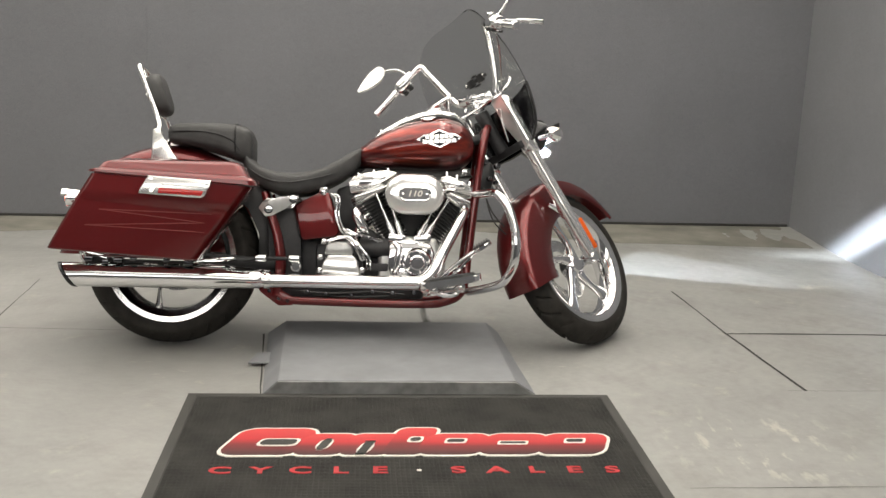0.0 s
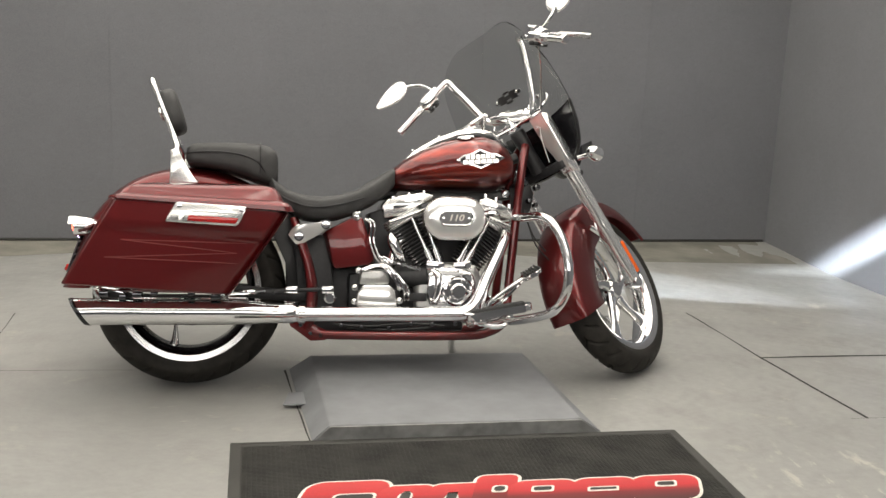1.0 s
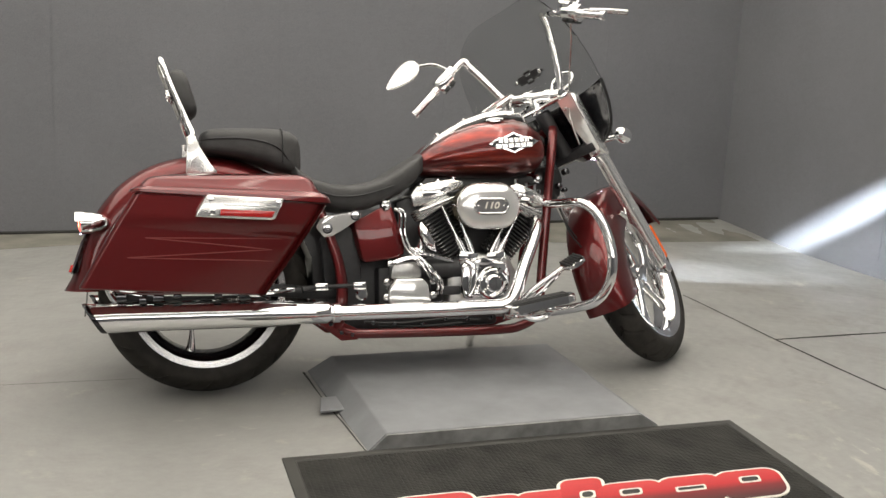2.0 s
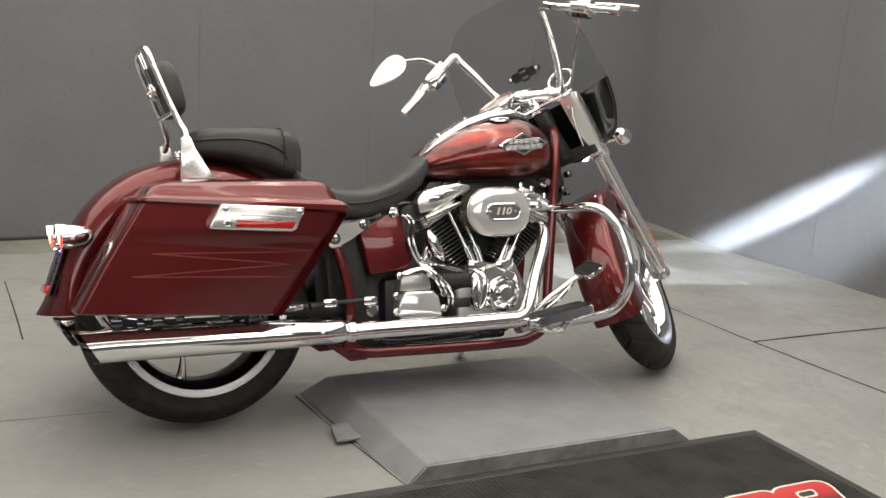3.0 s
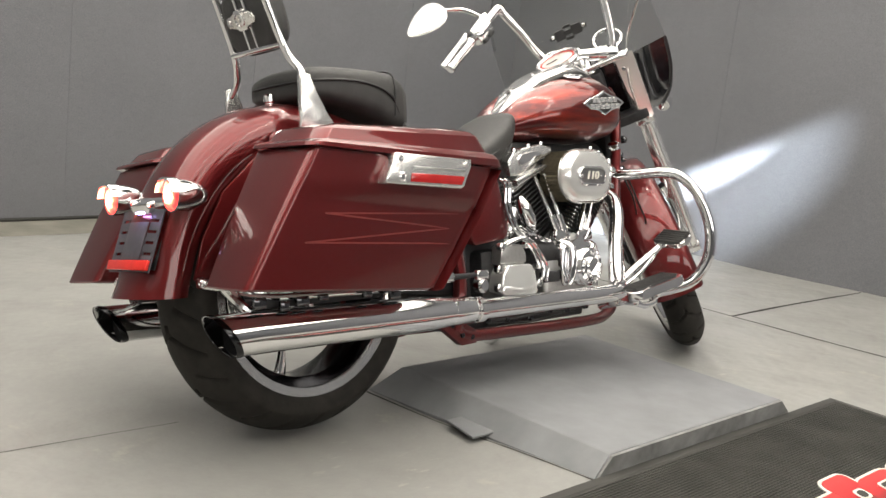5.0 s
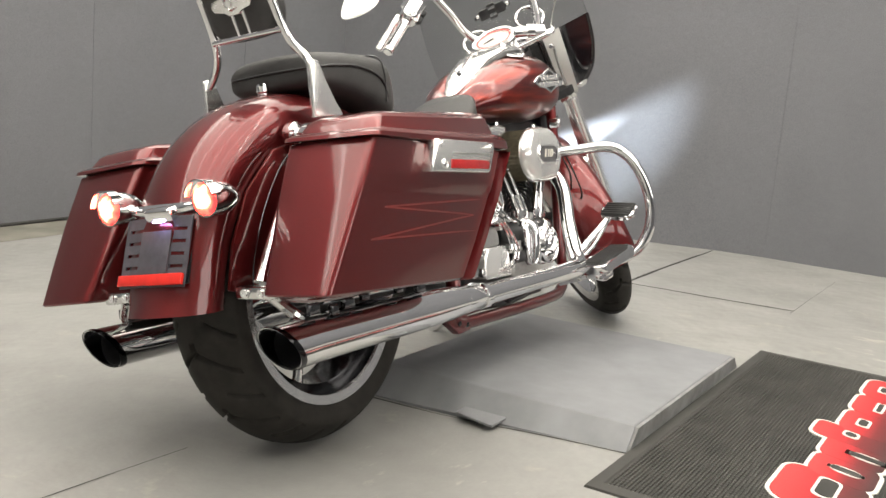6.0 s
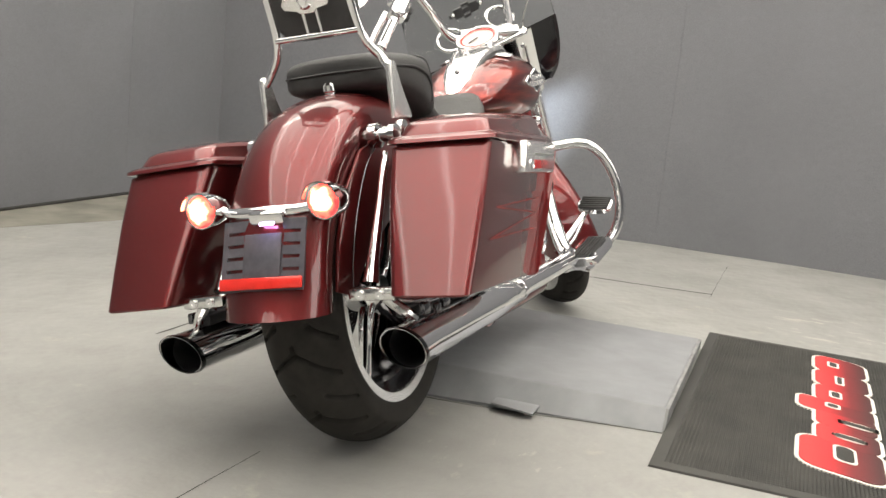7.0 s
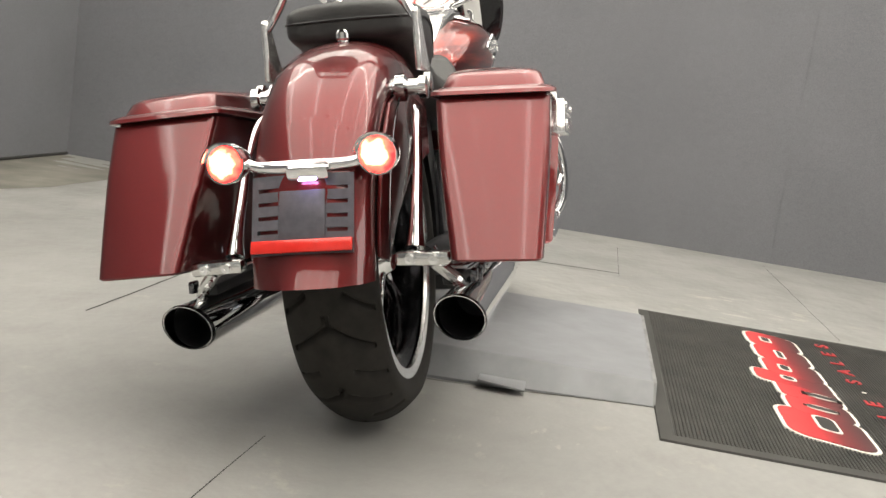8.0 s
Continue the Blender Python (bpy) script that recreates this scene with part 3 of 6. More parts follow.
STEER_W = Matrix.Translation((0.010, 0.026, 0)) @ Matrix.Translation(HEAD) @ Matrix.Rotation(TURNED + radians(5), 4, AX) @ Matrix.Translation(-HEAD)
Y = Vector((0, 1, 0))
RA, FA = Vector((0, -0.004, 0.322)), Vector((1.592, 0, 0.316))   # axles


def tyre(c, R, hw, bead, seg, pitch, steer, parent):
    """Tyre with a grooved tread cut into its crown."""
    prof = []
    n = 46
    for i in range(n + 1):
        a = -1 + 2 * i / n
        y = hw * a
        crown = R - 0.046 * abs(a) ** 2.2
        prof.append((y, crown, a))
    bm = bmesh.new()
    rows = []
    for k in range(seg):
        th = 2 * math.pi * k / seg
        row = []
        for y, r, a in prof:
            u = (th / (2 * math.pi) * pitch) % 1.0
            cut = 0.0
            for off, lo, hi, bend in ((0.0, 0.0, 0.86, 0.44), (0.5, 0.36, 0.93, 0.40)):
                if lo <= abs(a) < hi:
                    d = (u - off - bend * abs(a) ** 1.15) % 1.0
                    d = min(d, 1 - d) / 0.042
                    cut = max(cut, 0.0115 * (1 - d * d))
            if abs(a) < 0.05 and u > 0.86:
                cut = max(cut, 0.010)
            r2 = r - cut
            row.append(Vector((r2 * math.cos(th), y, r2 * math.sin(th))))
        side = [(hw * 1.015, R - 0.058), (hw * 1.0, R - 0.073), (hw * 0.93, bead + 0.012), (hw * 0.85, bead)]
        row += [Vector((r * math.cos(th), y, r * math.sin(th))) for y, r in side]
        row += [Vector((r * math.cos(th), -y, r * math.sin(th))) for y, r in side[::-1]]
        rows.append([c + p for p in row])
    rings(bm, rows, loop=True)
    return part("tyre", bm, "rubber", parent, "black grooved tyre", 50, steer)


def cast_wheel(c, R, hw, bead, spokes, steer, right_disc, label):
    """Wheel: chrome rim with curved blade spokes, hub, brake disc, tyre."""
    lip = bead + 0.006
    dish, deep = (0.85, 0.84) if steer else (0.765, 0.70)
    bm = lathe([(lip, -hw * .88), (lip + 0.004, -hw * .84), (lip - 0.008, -hw * .80), (bead - 0.022, -hw * .6), (bead - 0.030, -hw * .2), (bead - 0.030, hw * .2), (bead - 0.022, hw * .6),
                (lip - 0.008, hw * .80), (lip + 0.004, hw * .84), (lip, hw * .88), (bead - 0.018, hw * deep), (bead - 0.034, hw * .55), (bead - 0.040, 0.0), (bead - 0.034, -hw * .55), (bead - 0.018, -hw * deep)], c, Y, 72, loop=True)
    wheel = part("wheel", bm, "chrome" if steer else "shaded_rim", bike, label, 40, steer)
    for s in (-1, 1):
        ring_ = [(lip + 0.006, s * hw * .86), (lip + 0.005, s * hw * .955), (lip - 0.019, s * hw * dish), (lip - 0.027, s * hw * (dish - 0.09))] if steer else [(lip + 0.004, s * hw * .84), (lip + 0.003, s * hw * .925), (lip - 0.017, s * hw * .90), (lip - 0.018, s * hw * .82)]
        part("rim_lip", lathe(ring_, c, Y, 72, loop=True), "chrome" if steer else "lip", wheel, "bright polished rim lip", 40, steer)
    tyre(c, R, hw, bead, 624, 13, steer, wheel)
    bm = lathe([(0.0, -hw * .62), (0.03, -hw * .62), (0.036, -hw * .5), (0.05, -hw * .35), (0.05, hw * .35), (0.036, hw * .5), (0.03, hw * .62), (0, hw * .62)], c, Y, 28)
    part("hub", bm, "chrome", wheel, "", 40, steer)
    for k in range(spokes):
        a = 2 * math.pi * k / spokes + (0.3 if steer else -2.25)
        bm = bmesh.new()
        rows = []
        for i in range(9):
            t = i / 8
            r = 0.04 + (bead - 0.072) * t
            sw = a + 0.42 * math.sin(t * 1.5)
            w = (1.0 if steer else 0.46) * (0.026 - 0.012 * math.sin(t * math.pi) + 0.012 * t * t)
            d = 0.018 - 0.006 * t
            u = Vector((math.cos(sw), 0, math.sin(sw)))
            v = Vector((-math.sin(sw), 0, math.cos(sw)))
            off = Y * (-hw * 0.28 * (1 - t) - hw * 0.15 * t)
            rows.append([c + off + u * r + v * (w * math.cos(b)) + Y * (d * math.sin(b)) for b in (2 * math.pi * q / 10 for q in range(10))])
        rings(bm, rows)
        part("spoke", bm, "chrome", wheel, "", 50, steer)
    for s in ([-1, 1] if right_disc else [1]):
        bm = lathe([(0.135, s * hw * .80), (0.085, s * hw * .80), (0.085, s * hw * .80 + s * 0.005), (0.135, s * hw * .80 + s * 0.005)], c, Y, 48, loop=True)
        part("brake_disc", bm, "alu", wheel, "polished brake disc", 30, steer)
    return wheel


cast_wheel(RA, 0.335, 0.087, 0.240, 5, False, False, "chrome cast rear wheel with a wide tyre")
cast_wheel(FA, 0.330, 0.058, 0.242, 5, STEER_W, False, "chrome cast front wheel turned to the left")


def mudguard(name, c, a0, a1, steps, sect, mat, label, steer=False):
    """A shell swept round an axle; sect(angle) gives (y, radius) from one rim over the crown to the other."""
    bm = bmesh.new()
    rows = []
    for i in range(steps + 1):
        a = radians(a0 + (a1 - a0) * i / steps)
        pts = sect(math.degrees(a))
        u = Vector((math.cos(a), 0, math.sin(a)))
        outer = [c + u * r + Y * y for y, r in pts]
        inner = [c + u * (r - 0.005) + Y * (y * (1 - 0.004 / max(abs(y), 0.02)) if abs(y) > 0.02 else y) for y, r in pts]
        rows.append(outer + inner[::-1])
    rings(bm, rows)
    return part(name, bm, mat, bike, label, 40, steer)


def rear_sect(a):
    r = float(np.interp(a, (52, 60, 75, 95, 108, 118, 130, 145, 160, 170, 176, 180), (0.414, 0.413, 0.413, 0.414, 0.415, 0.415, 0.411, 0.402, 0.396, 0.394, 0.395, 0.397)))
    w = 0.102 + 0.002 * max(0, (a - 120) / 58)
    deep = 0.10 if a < 120 else 0.10 - 0.035 * (a - 120) / 58
    left = [(-w, r - deep), (-w - 0.004, r - deep * .6), (-w - 0.002, r - 0.034), (-w + 0.008, r - 0.012), (-w + 0.026, r - 0.001), (-w * .5, r + 0.008), (-w * .22, r + 0.0115)]
    lip = 0.026 * max(0.0, (a - 168) / 12) ** 2          # the tail edge flares out, most in the middle
    left = [(y, q + lip * max(0.0, 1 - (y / w) ** 2)) for y, q in left]
    return left + [(0, r + 0.0125 + lip)] + [(-y, q) for y, q in left[::-1]]


RF = Vector((0, 0, 0.330))
mudguard("rear_fender", RF, 52, 180, 64, rear_sect, "paint", "deep burgundy rear fender")


def front_sect(a):
    r = 0.357 + 0.010 * max(0, (a - 165) / 40)
    w = 0.082
    if a < 95:
        deep = 0.034 + 0.03 * (a - 42) / 53
    else:
        inner = 0.115 / max(0.05, -math.cos(radians(a))) if a > 100 else 0.3
        deep = min(0.145, max(0.064, r - inner))
        deep = 0.064 + (deep - 0.064) * min(1.0, (a - 95) / 25)
    left = [(-w - 0.004, r - deep), (-w - 0.004, r - deep * .7), (-w - 0.001, r - 0.022), (-w + 0.007, r - 0.005), (-w + 0.024, r + 0.003), (-w * .4, r + 0.008)]
    return left + [(0, r + 0.0095)] + [(-y, q) for y, q in left[::-1]]


mudguard("front_fender", FA, 45, 205, 58, front_sect, "paint", "burgundy front fender with deep side skirts", STEER_W)

# ---- saddlebags ----


def lerp(a, c, t):
    return a + (c - a) * t


def saddlebag(s):
    """One hard saddlebag; s is -1 for the right side."""
    def ring(v, grow=0.0, lift=0.0, r=0.038, side=0.0, tight=0.016):
        xr, xf = lerp(-0.374, -0.216, v) - grow, lerp(0.150, 0.338, v) + grow
        yo, yi = lerp(0.393, 0.411, v) + grow, lerp(0.240, 0.206, v) - grow
        out = []
        line = rounded(xr, xf, yi, yo, r, 6)
        line[14:21] = [(xr + tight - tight * math.cos(radians(90 * q / 6)), yi + tight - tight * math.sin(radians(90 * q / 6))) for q in range(7)]
        line[7:14] = [(xr + tight - tight * math.sin(radians(90 * q / 6)), yo - tight + tight * math.cos(radians(90 * q / 6))) for q in range(7)]
        half = (yo - yi) / 2 - r
        back = [(xr, (yo + yi) / 2 - half * u) for u in (-0.75, -0.5, -0.25, 0.0, 0.25, 0.5, 0.75)]
        line = line[:14] + back + line[14:]
        for x, y in line:
            if x < xr + r:
                x -= 0.0025 * max(0.0, 1 - ((y - (yo + yi) / 2) / ((yo - yi) / 2)) ** 2)
            k = (x - xr) / (xf - xr)
            z = lerp(lerp(0.360, 0.634, v), lerp(0.324, 0.596, v), k)
            if y > yo - 0.012:
                y -= 0.035 * max(0.0, k)
                y += side * min(1.0, max(0.0, (k - 0.06) / 0.08))
            out.append((x, s * y, z + lift))
        return out

    bm = bmesh.new()
    rows = [ring(0.0, -0.012, 0.0), ring(0.006, -0.004), ring(0.020, 0.0), ring(0.3, 0.002, side=0.001), ring(0.60, 0.003, side=-0.0005), ring(0.648, 0.003, side=-0.0008), ring(0.660, 0.003, side=0.002), ring(0.80, 0.002, side=0.0015), ring(0.985, 0.0005), ring(0.99, -0.006), ring(1.0, -0.006)]
    rings(bm, rows)
    bag = part("saddlebag", bm, "paint", bike, "burgundy hard saddlebag with a latched lid", 32)

    def lid_ring(grow, f, r=0.03):
        """f: share of the lid's height, which follows its own curve along x."""
        out = []
        xr, xf = -0.222 - grow, 0.344 + grow
        slope = 0.020
        for x, y in rounded(xr + (slope * f), xf - 0.030 * f, 0.206 - grow, 0.412 + grow, r, 5):
            k = (x + 0.222) / 0.566
            base = lerp(0.636, 0.598, min(1, max(0, k)))
            top = float(np.interp(k, (0.0, 0.08, 0.28, 0.65, 0.88, 1.0), (0.670, 0.678, 0.689, 0.691, 0.682, 0.674)))
            if y > 0.33:
                y -= 0.035 * min(1, max(0, k))
            out.append((x, s * y, lerp(base, max(top, base + 0.02), f)))
        return out

    bm = bmesh.new()
    rings(bm, [lid_ring(0.008, 0.0), lid_ring(0.010, 0.03), lid_ring(0.010, 0.22), lid_ring(0.004, 0.34), lid_ring(-0.010, 0.42), lid_ring(-0.016, 0.84, 0.035), lid_ring(-0.024, 0.95, 0.035), lid_ring(-0.036, 1.0, 0.035), lid_ring(-0.07, 1.04, 0.03)])
    lid = part("lid", bm, "paint", bag, "", 30)
    # latch plate on the outer face
    plate = [(-0.018, 0.626), (0.202, 0.613), (0.196, 0.596), (0.178, 0.556), (0.166, 0.549), (-0.052, 0.562), (-0.046, 0.580)]
    y = s * 0.4185
    bm = slab(plate, y - s * 0.032, y + s * 0.006, 0.004)
    latch = part("latch", bm, "satin", bag, "brushed chrome latch plate with a red reflector")
    bm = slab([(0.020, 0.584), (0.176, 0.576), (0.166, 0.557), (0.016, 0.565)], y - s * 0.002, y + s * 0.0085, 0.002)
    part("reflector", bm, "red", latch, "red reflector strip")
    bm = slab([(0.03, 0.598), (0.178, 0.590), (0.176, 0.586), (0.028, 0.594)], y - s * 0.002, y + s * 0.007, 0.001)
    part("groove", bm, "silver", latch)
    part("lock", lathe([(0.011, 0), (0.011, 0.004), (0.007, 0.0055), (0.006, 0.003), (0, 0.003)], (-0.005, y + s * 0.005, 0.575), (0, s, 0), 18), "chrome", latch)
    for bx_, bz_ in ((-0.008, 0.614), (0.186, 0.603)):
        part("bolt", bolt((bx_, y + s * 0.005, bz_), (0, s, 0), 0.006, 0.004), "chrome", latch)
    # graphic: one thin painted zigzag line, fine at its ends
    zig = [(0.20, 0.494), (-0.19, 0.504), (0.172, 0.462), (-0.24, 0.448), (0.175, 0.428)]
    for (xa, za), (xb, zb) in zip(zig, zig[1:]):
        bm = bmesh.new()
        n = 12
        up, dn = [], []
        for i in range(n + 1):
            t = i / n
            x, z = lerp(xa, xb, t), lerp(za, zb, t)
            v = (z - 0.342) / 0.273
            k = (x - lerp(-0.374, -0.216, v)) / lerp(0.524, 0.554, v)
            v = (z - lerp(0.360, 0.324, k)) / 0.273
            yy = lerp(0.393, 0.411, v) + float(np.interp(v, (0.0, 0.02, 0.3, 0.6), (0.0, 0.0, 0.003, 0.0025))) + 0.0007 - 0.035 * max(0.0, k)
            h = 0.0017
            up.append(bm.verts.new((x, s * yy, z + h)))
            dn.append(bm.verts.new((x, s * yy, z - h)))
        for i in range(n):
            bm.faces.new((up[i], up[i + 1], dn[i + 1], dn[i]))
        part("graphic", bm, "graphic", bag, "thin red painted line")
    return bag


saddlebag(-1)
saddlebag(1)

# ---- exhaust ----


def muffler(s):
    bm = bmesh.new()
    c = 0.244
    # slash-cut barrel
    rows = []
    seg = 28
    for x, r, z in ((0.40, 0.026, 0.251), (0.36, 0.028, 0.252), (0.30, 0.033, 0.255), (0.22, 0.040, 0.257), (0.16, 0.042, 0.258), (-0.10, 0.0425, 0.260), (-0.27, 0.044, 0.262), (None, 0.0445, 0.262), (None, 0.0425, 0.262)):
        row = []
        for k in range(seg):
            a = 2 * math.pi * k / seg
            zz = r * math.sin(a)
            xx = x if x is not None else -0.343 - zz * 0.62
            row.append((xx, s * c + r * math.cos(a), z + zz))
        rows.append(row)
    inner = [(-0.12, s * c + 0.0415 * math.cos(2 * math.pi * k / seg), 0.261 + 0.0415 * math.sin(2 * math.pi * k / seg)) for k in range(seg)]
    rings(bm, rows + [inner], cap=False)
    muf = part("muffler", bm, "chrome", bike, "long chrome slash-cut muffler", 40)
    bm = bmesh.new()
    rows = []
    for off, r in ((0.004, 0.0425), (-0.002, 0.0445), (0.008, 0.0462), (0.014, 0.045)):
        rows.append([(-0.343 - r * math.sin(a) * 0.62 + off, s * c + r * math.cos(a), 0.262 + r * math.sin(a)) for a in (2 * math.pi * k / seg for k in range(seg))])
    rings(bm, rows, loop=True)
    part("tip_ring", bm, "black_chrome", muf, "black chrome ring at the tip")
    # bore lined in plain black
    bm = lathe([(0.0410, 0), (0.0410, 0.19), (0.0, 0.19)], (-0.312, s * c, 0.2615), (1, 0, 0), 28, cap=False)
    part("bore", bm, "engine_black", muf, "black inside of the bore")
    part("clamp", lathe([(0.030, -0.012), (0.032, -0.010), (0.032, 0.010), (0.030, 0.012)], (0.385, s * c, 0.2515), (1, 0, 0), 24), "chrome", muf)
    part("shield_end", lathe([(0.029, -0.03), (0.0345, -0.028), (0.0345, 0.04), (0.029, 0.05)], (0.315, s * c, 0.2545), (1, 0, 0), 24), "chrome", muf)
    return muf


muffler(-1)
muffler(1)
bm = tube([(1.105, -0.050, 0.545), (1.128, -0.100, 0.525), (1.103, -0.145, 0.475), (1.050, -0.178, 0.375), (1.010, -0.208, 0.298), (0.962, -0.240, 0.256), (0.88, -0.243, 0.250), (0.62, -0.244, 0.250), (0.39, -0.244, 0.251)], [0.019, 0.021, 0.0215, 0.022, 0.023, 0.025, 0.0255, 0.0255, 0.0255], 18, 8)
part("exhaust_pipe", bm, "chrome", bike, "chrome exhaust pipe with heat shield")
bm = tube([(0.79, -0.02, 0.52), (0.75, -0.04, 0.50), (0.725, -0.05, 0.45), (0.71, -0.04, 0.40), (0.69, 0.0, 0.34), (0.6, 0.12, 0.27), (0.45, 0.22, 0.25), (0.38, 0.244, 0.251)], 0.022, 14, 6)
part("exhaust_pipe", bm, "chrome", bike)
bm = tube([(0.704, -0.110, 0.528), (0.714, -0.118, 0.498), (0.734, -0.118, 0.458), (0.756, -0.108, 0.425)], [0.009, 0.022, 0.021, 0.007], 16, 6)
part("heat_shield", bm, "chrome", bike, "chrome heat shield on the rear pipe")

# ---- frame ----
for s in (-1, 1):
    bm = tube([(1.225, s * 0.035, 0.86), (1.205, s * 0.075, 0.80), (1.180, s * 0.092, 0.64), (1.150, s * 0.095, 0.36), (1.128, s * 0.105, 0.215), (1.06, s * 0.125, 0.170), (0.95, s * 0.135, 0.160), (0.60, s * 0.140, 0.165), (0.44, s * 0.140, 0.175), (0.405, s * 0.140, 0.22)], 0.0165, 14, 6)
    part("frame_tube", bm, "paint", bike, "burgundy frame tube")
    bm = tube([(0.41, s * 0.140, 0.19), (0.425, s * 0.145, 0.30), (0.415, s * 0.145, 0.40), (0.385, s * 0.140, 0.50), (0.36, s * 0.125, 0.58)], [0.022, 0.024, 0.021, 0.019, 0.017], 12, 6, flat=0.8)
    part("frame_tube", bm, "paint", bike)
    bm = slab([(0.335, 0.235), (0.40, 0.222), (0.475, 0.185), (0.475, 0.150), (0.42, 0.148), (0.35, 0.200)], s * 0.128, s * 0.152, 0.004)
    lug = part("frame_lug", bm, "paint", bike)
    for bx, bz in ((0.385, 0.205), (0.42, 0.176), (0.455, 0.168)):
        part("bolt", bolt((bx, s * 0.152, bz), (0, s, 0), 0.006, 0.005), "dark_chrome", lug)
    bm = tube([(0.43, s * 0.105, 0.30), (0.30, s * 0.125, 0.31), (0.14, s * 0.132, 0.325), (-0.03, s * 0.132, 0.330)], [0.024, 0.022, 0.020, 0.016], 12, 5)
    part("swing_arm", bm, "engine_black", bike, "black swing arm")
    part("axle_nut", lathe([(0.022, 0), (0.022, 0.012), (0.012, 0.018), (0, 0.018)], (0, s * 0.135, 0.322), (0, s, 0), 6), "chrome", bike)
bm = tube([(0.36, 0, 0.62), (0.60, 0, 0.66), (0.9, 0, 0.70), (1.2, 0, 0.82)], 0.02, 10, 5)
part("backbone", bm, "engine_black", bike)
bm = lathe([(0.027, -0.09), (0.030, -0.08), (0.025, 0), (0.030, 0.08), (0.027, 0.09)], (1.245, 0, 0.842), AX, 20)
part("steering_head", bm, "engine_black", bike, "black steering head")

# rear pulley guard, belt and lower clutter between the rails
# tray enlarged as black fill for the dark gap by the oil tank
bm = slab([(0.36, 0.48), (0.40, 0.52), (0.47, 0.52), (0.50, 0.40), (0.50, 0.22), (0.38, 0.22), (0.375, 0.36)], -0.10, 0.10, 0.01)
part("battery_tray", bm, "engine_black", bike, "black tray and dark gap fill behind the oil tank")
bm = box((0.70, 0.0, 0.205), (0.55, 0.22, 0.06), 0.012)
part("belly_plate", bm, "black", bike, "black underside of the gearbox")
for i in range(6):
    x = 0.52 + 0.085 * i + random.uniform(-0.012, 0.012)
    part("bolt", bolt((x, -0.138, 0.196 + random.uniform(-0.012, 0.012)), (0, -1, 0), random.uniform(0.004, 0.008), 0.012), "dark_chrome", bike)
for pts in ([(0.50, -0.135, 0.205), (0.62, -0.142, 0.198), (0.78, -0.14, 0.206), (0.9, -0.135, 0.196)], [(0.55, -0.12, 0.188), (0.70, -0.14, 0.184), (0.84, -0.135, 0.190)]):
    part("brake_line", tube(pts, 0.0042, 8, 6), "wire", bike)

# ---- engine ----
bm = bmesh.new()
rows = []
for y, g in ((-0.115, -0.02), (-0.105, 0.0), (0.105, 0.0), (0.115, -0.02)):
    rows.append([(x, y, z) for x, z in [(0.80 - g * 0, 0.235 - g), (0.83, 0.205 - g), (1.01, 0.200 - g), (1.055 + g, 0.24), (1.06 + g, 0.33), (1.02 + g, 0.415 + g), (0.86, 0.425 + g), (0.795 - g, 0.36)]])
rings(bm, rows)
bmesh.ops.bevel(bm, geom=bm.edges[:], offset=0.008, segments=2, profile=0.5, affect="EDGES", clamp_overlap=True)
part("crankcase", bm, "silver", bike, "silver powder-coated crankcase")


def cylinder(base, top, lean_label, n=15):
    base, top = Vector(base), Vector(top)
    d = (top - base)
    ln = d.length
    u = d.normalized()
    ang = math.atan2(u.x, u.z)
    rot = Matrix.Rotation(ang, 4, "Y")
    core = part("cylinder", lathe([(0.050, 0), (0.050, ln)], base, u, 28), "engine_black", bike, lean_label)
    fin_mesh = None
    for i in range(n):
        t = (i + 0.5) / n
        hw = lerp(0.058, 0.072, t)
        bm = slab(rounded(-hw, hw, -0.078, 0.078, 0.03, 4), -0.0022, 0.0022, 0.0012, "z", 1)
        bm.transform(Matrix.Translation(base + d * t) @ rot)
        fin = part("fin", bm, "fin", core)
        edge = rounded(-hw - 0.0008, hw + 0.0008, -0.0788, 0.0788, 0.03, 4)
        for sd in (-1, 1):
            bm = slab([q for q in edge if q[0] * sd > 0], -0.0015, 0.0015, 0, "z")
            bm.transform(Matrix.Translation(base + d * t) @ rot)
            part("machined_edge", bm, "lip", fin)
    # head with its own thicker fins
    hd = part("cylinder_head", slab(rounded(-0.078, 0.078, -0.085, 0.085, 0.03, 4), -0.006, 0.030, 0.004, "z"), "silver", bike, "machined silver cylinder head")
    hd.data.transform(Matrix.Translation(top) @ rot)
    for j in range(3):
        bm = slab(rounded(-0.082, 0.082, -0.088, 0.088, 0.03, 4), 0.0 + 0.011 * j, 0.004 + 0.011 * j, 0.001, "z", 1)
        bm.transform(Matrix.Translation(top) @ rot)
        part("fin", bm, "alu", hd)
    return rot


M["fin"] = simple("black_fin", (0.035, 0.035, 0.035), 0.45, 0.2, 0.2, 60)
cylinder((0.865, 0, 0.405), (0.766, 0, 0.575), "black finned rear cylinder")
cylinder((0.985, 0, 0.405), (1.098, 0, 0.553), "black finned front cylinder")


def rocker(outline, label):
    bm = slab(outline, -0.098, 0.09, 0.005, "y", 2)
    box_ = part("rocker_box", bm, "satin", bike, label)
    bm = slab([(sum(p[0] for p in outline) / len(outline) + (x - sum(p[0] for p in outline) / len(outline)) * 0.55, sum(p[1] for p in outline) / len(outline) + (z - sum(p[1] for p in outline) / len(outline)) * 0.45) for x, z in outline], -0.103, -0.097, 0.003)
    part("cover", bm, "chrome", box_)
    return box_


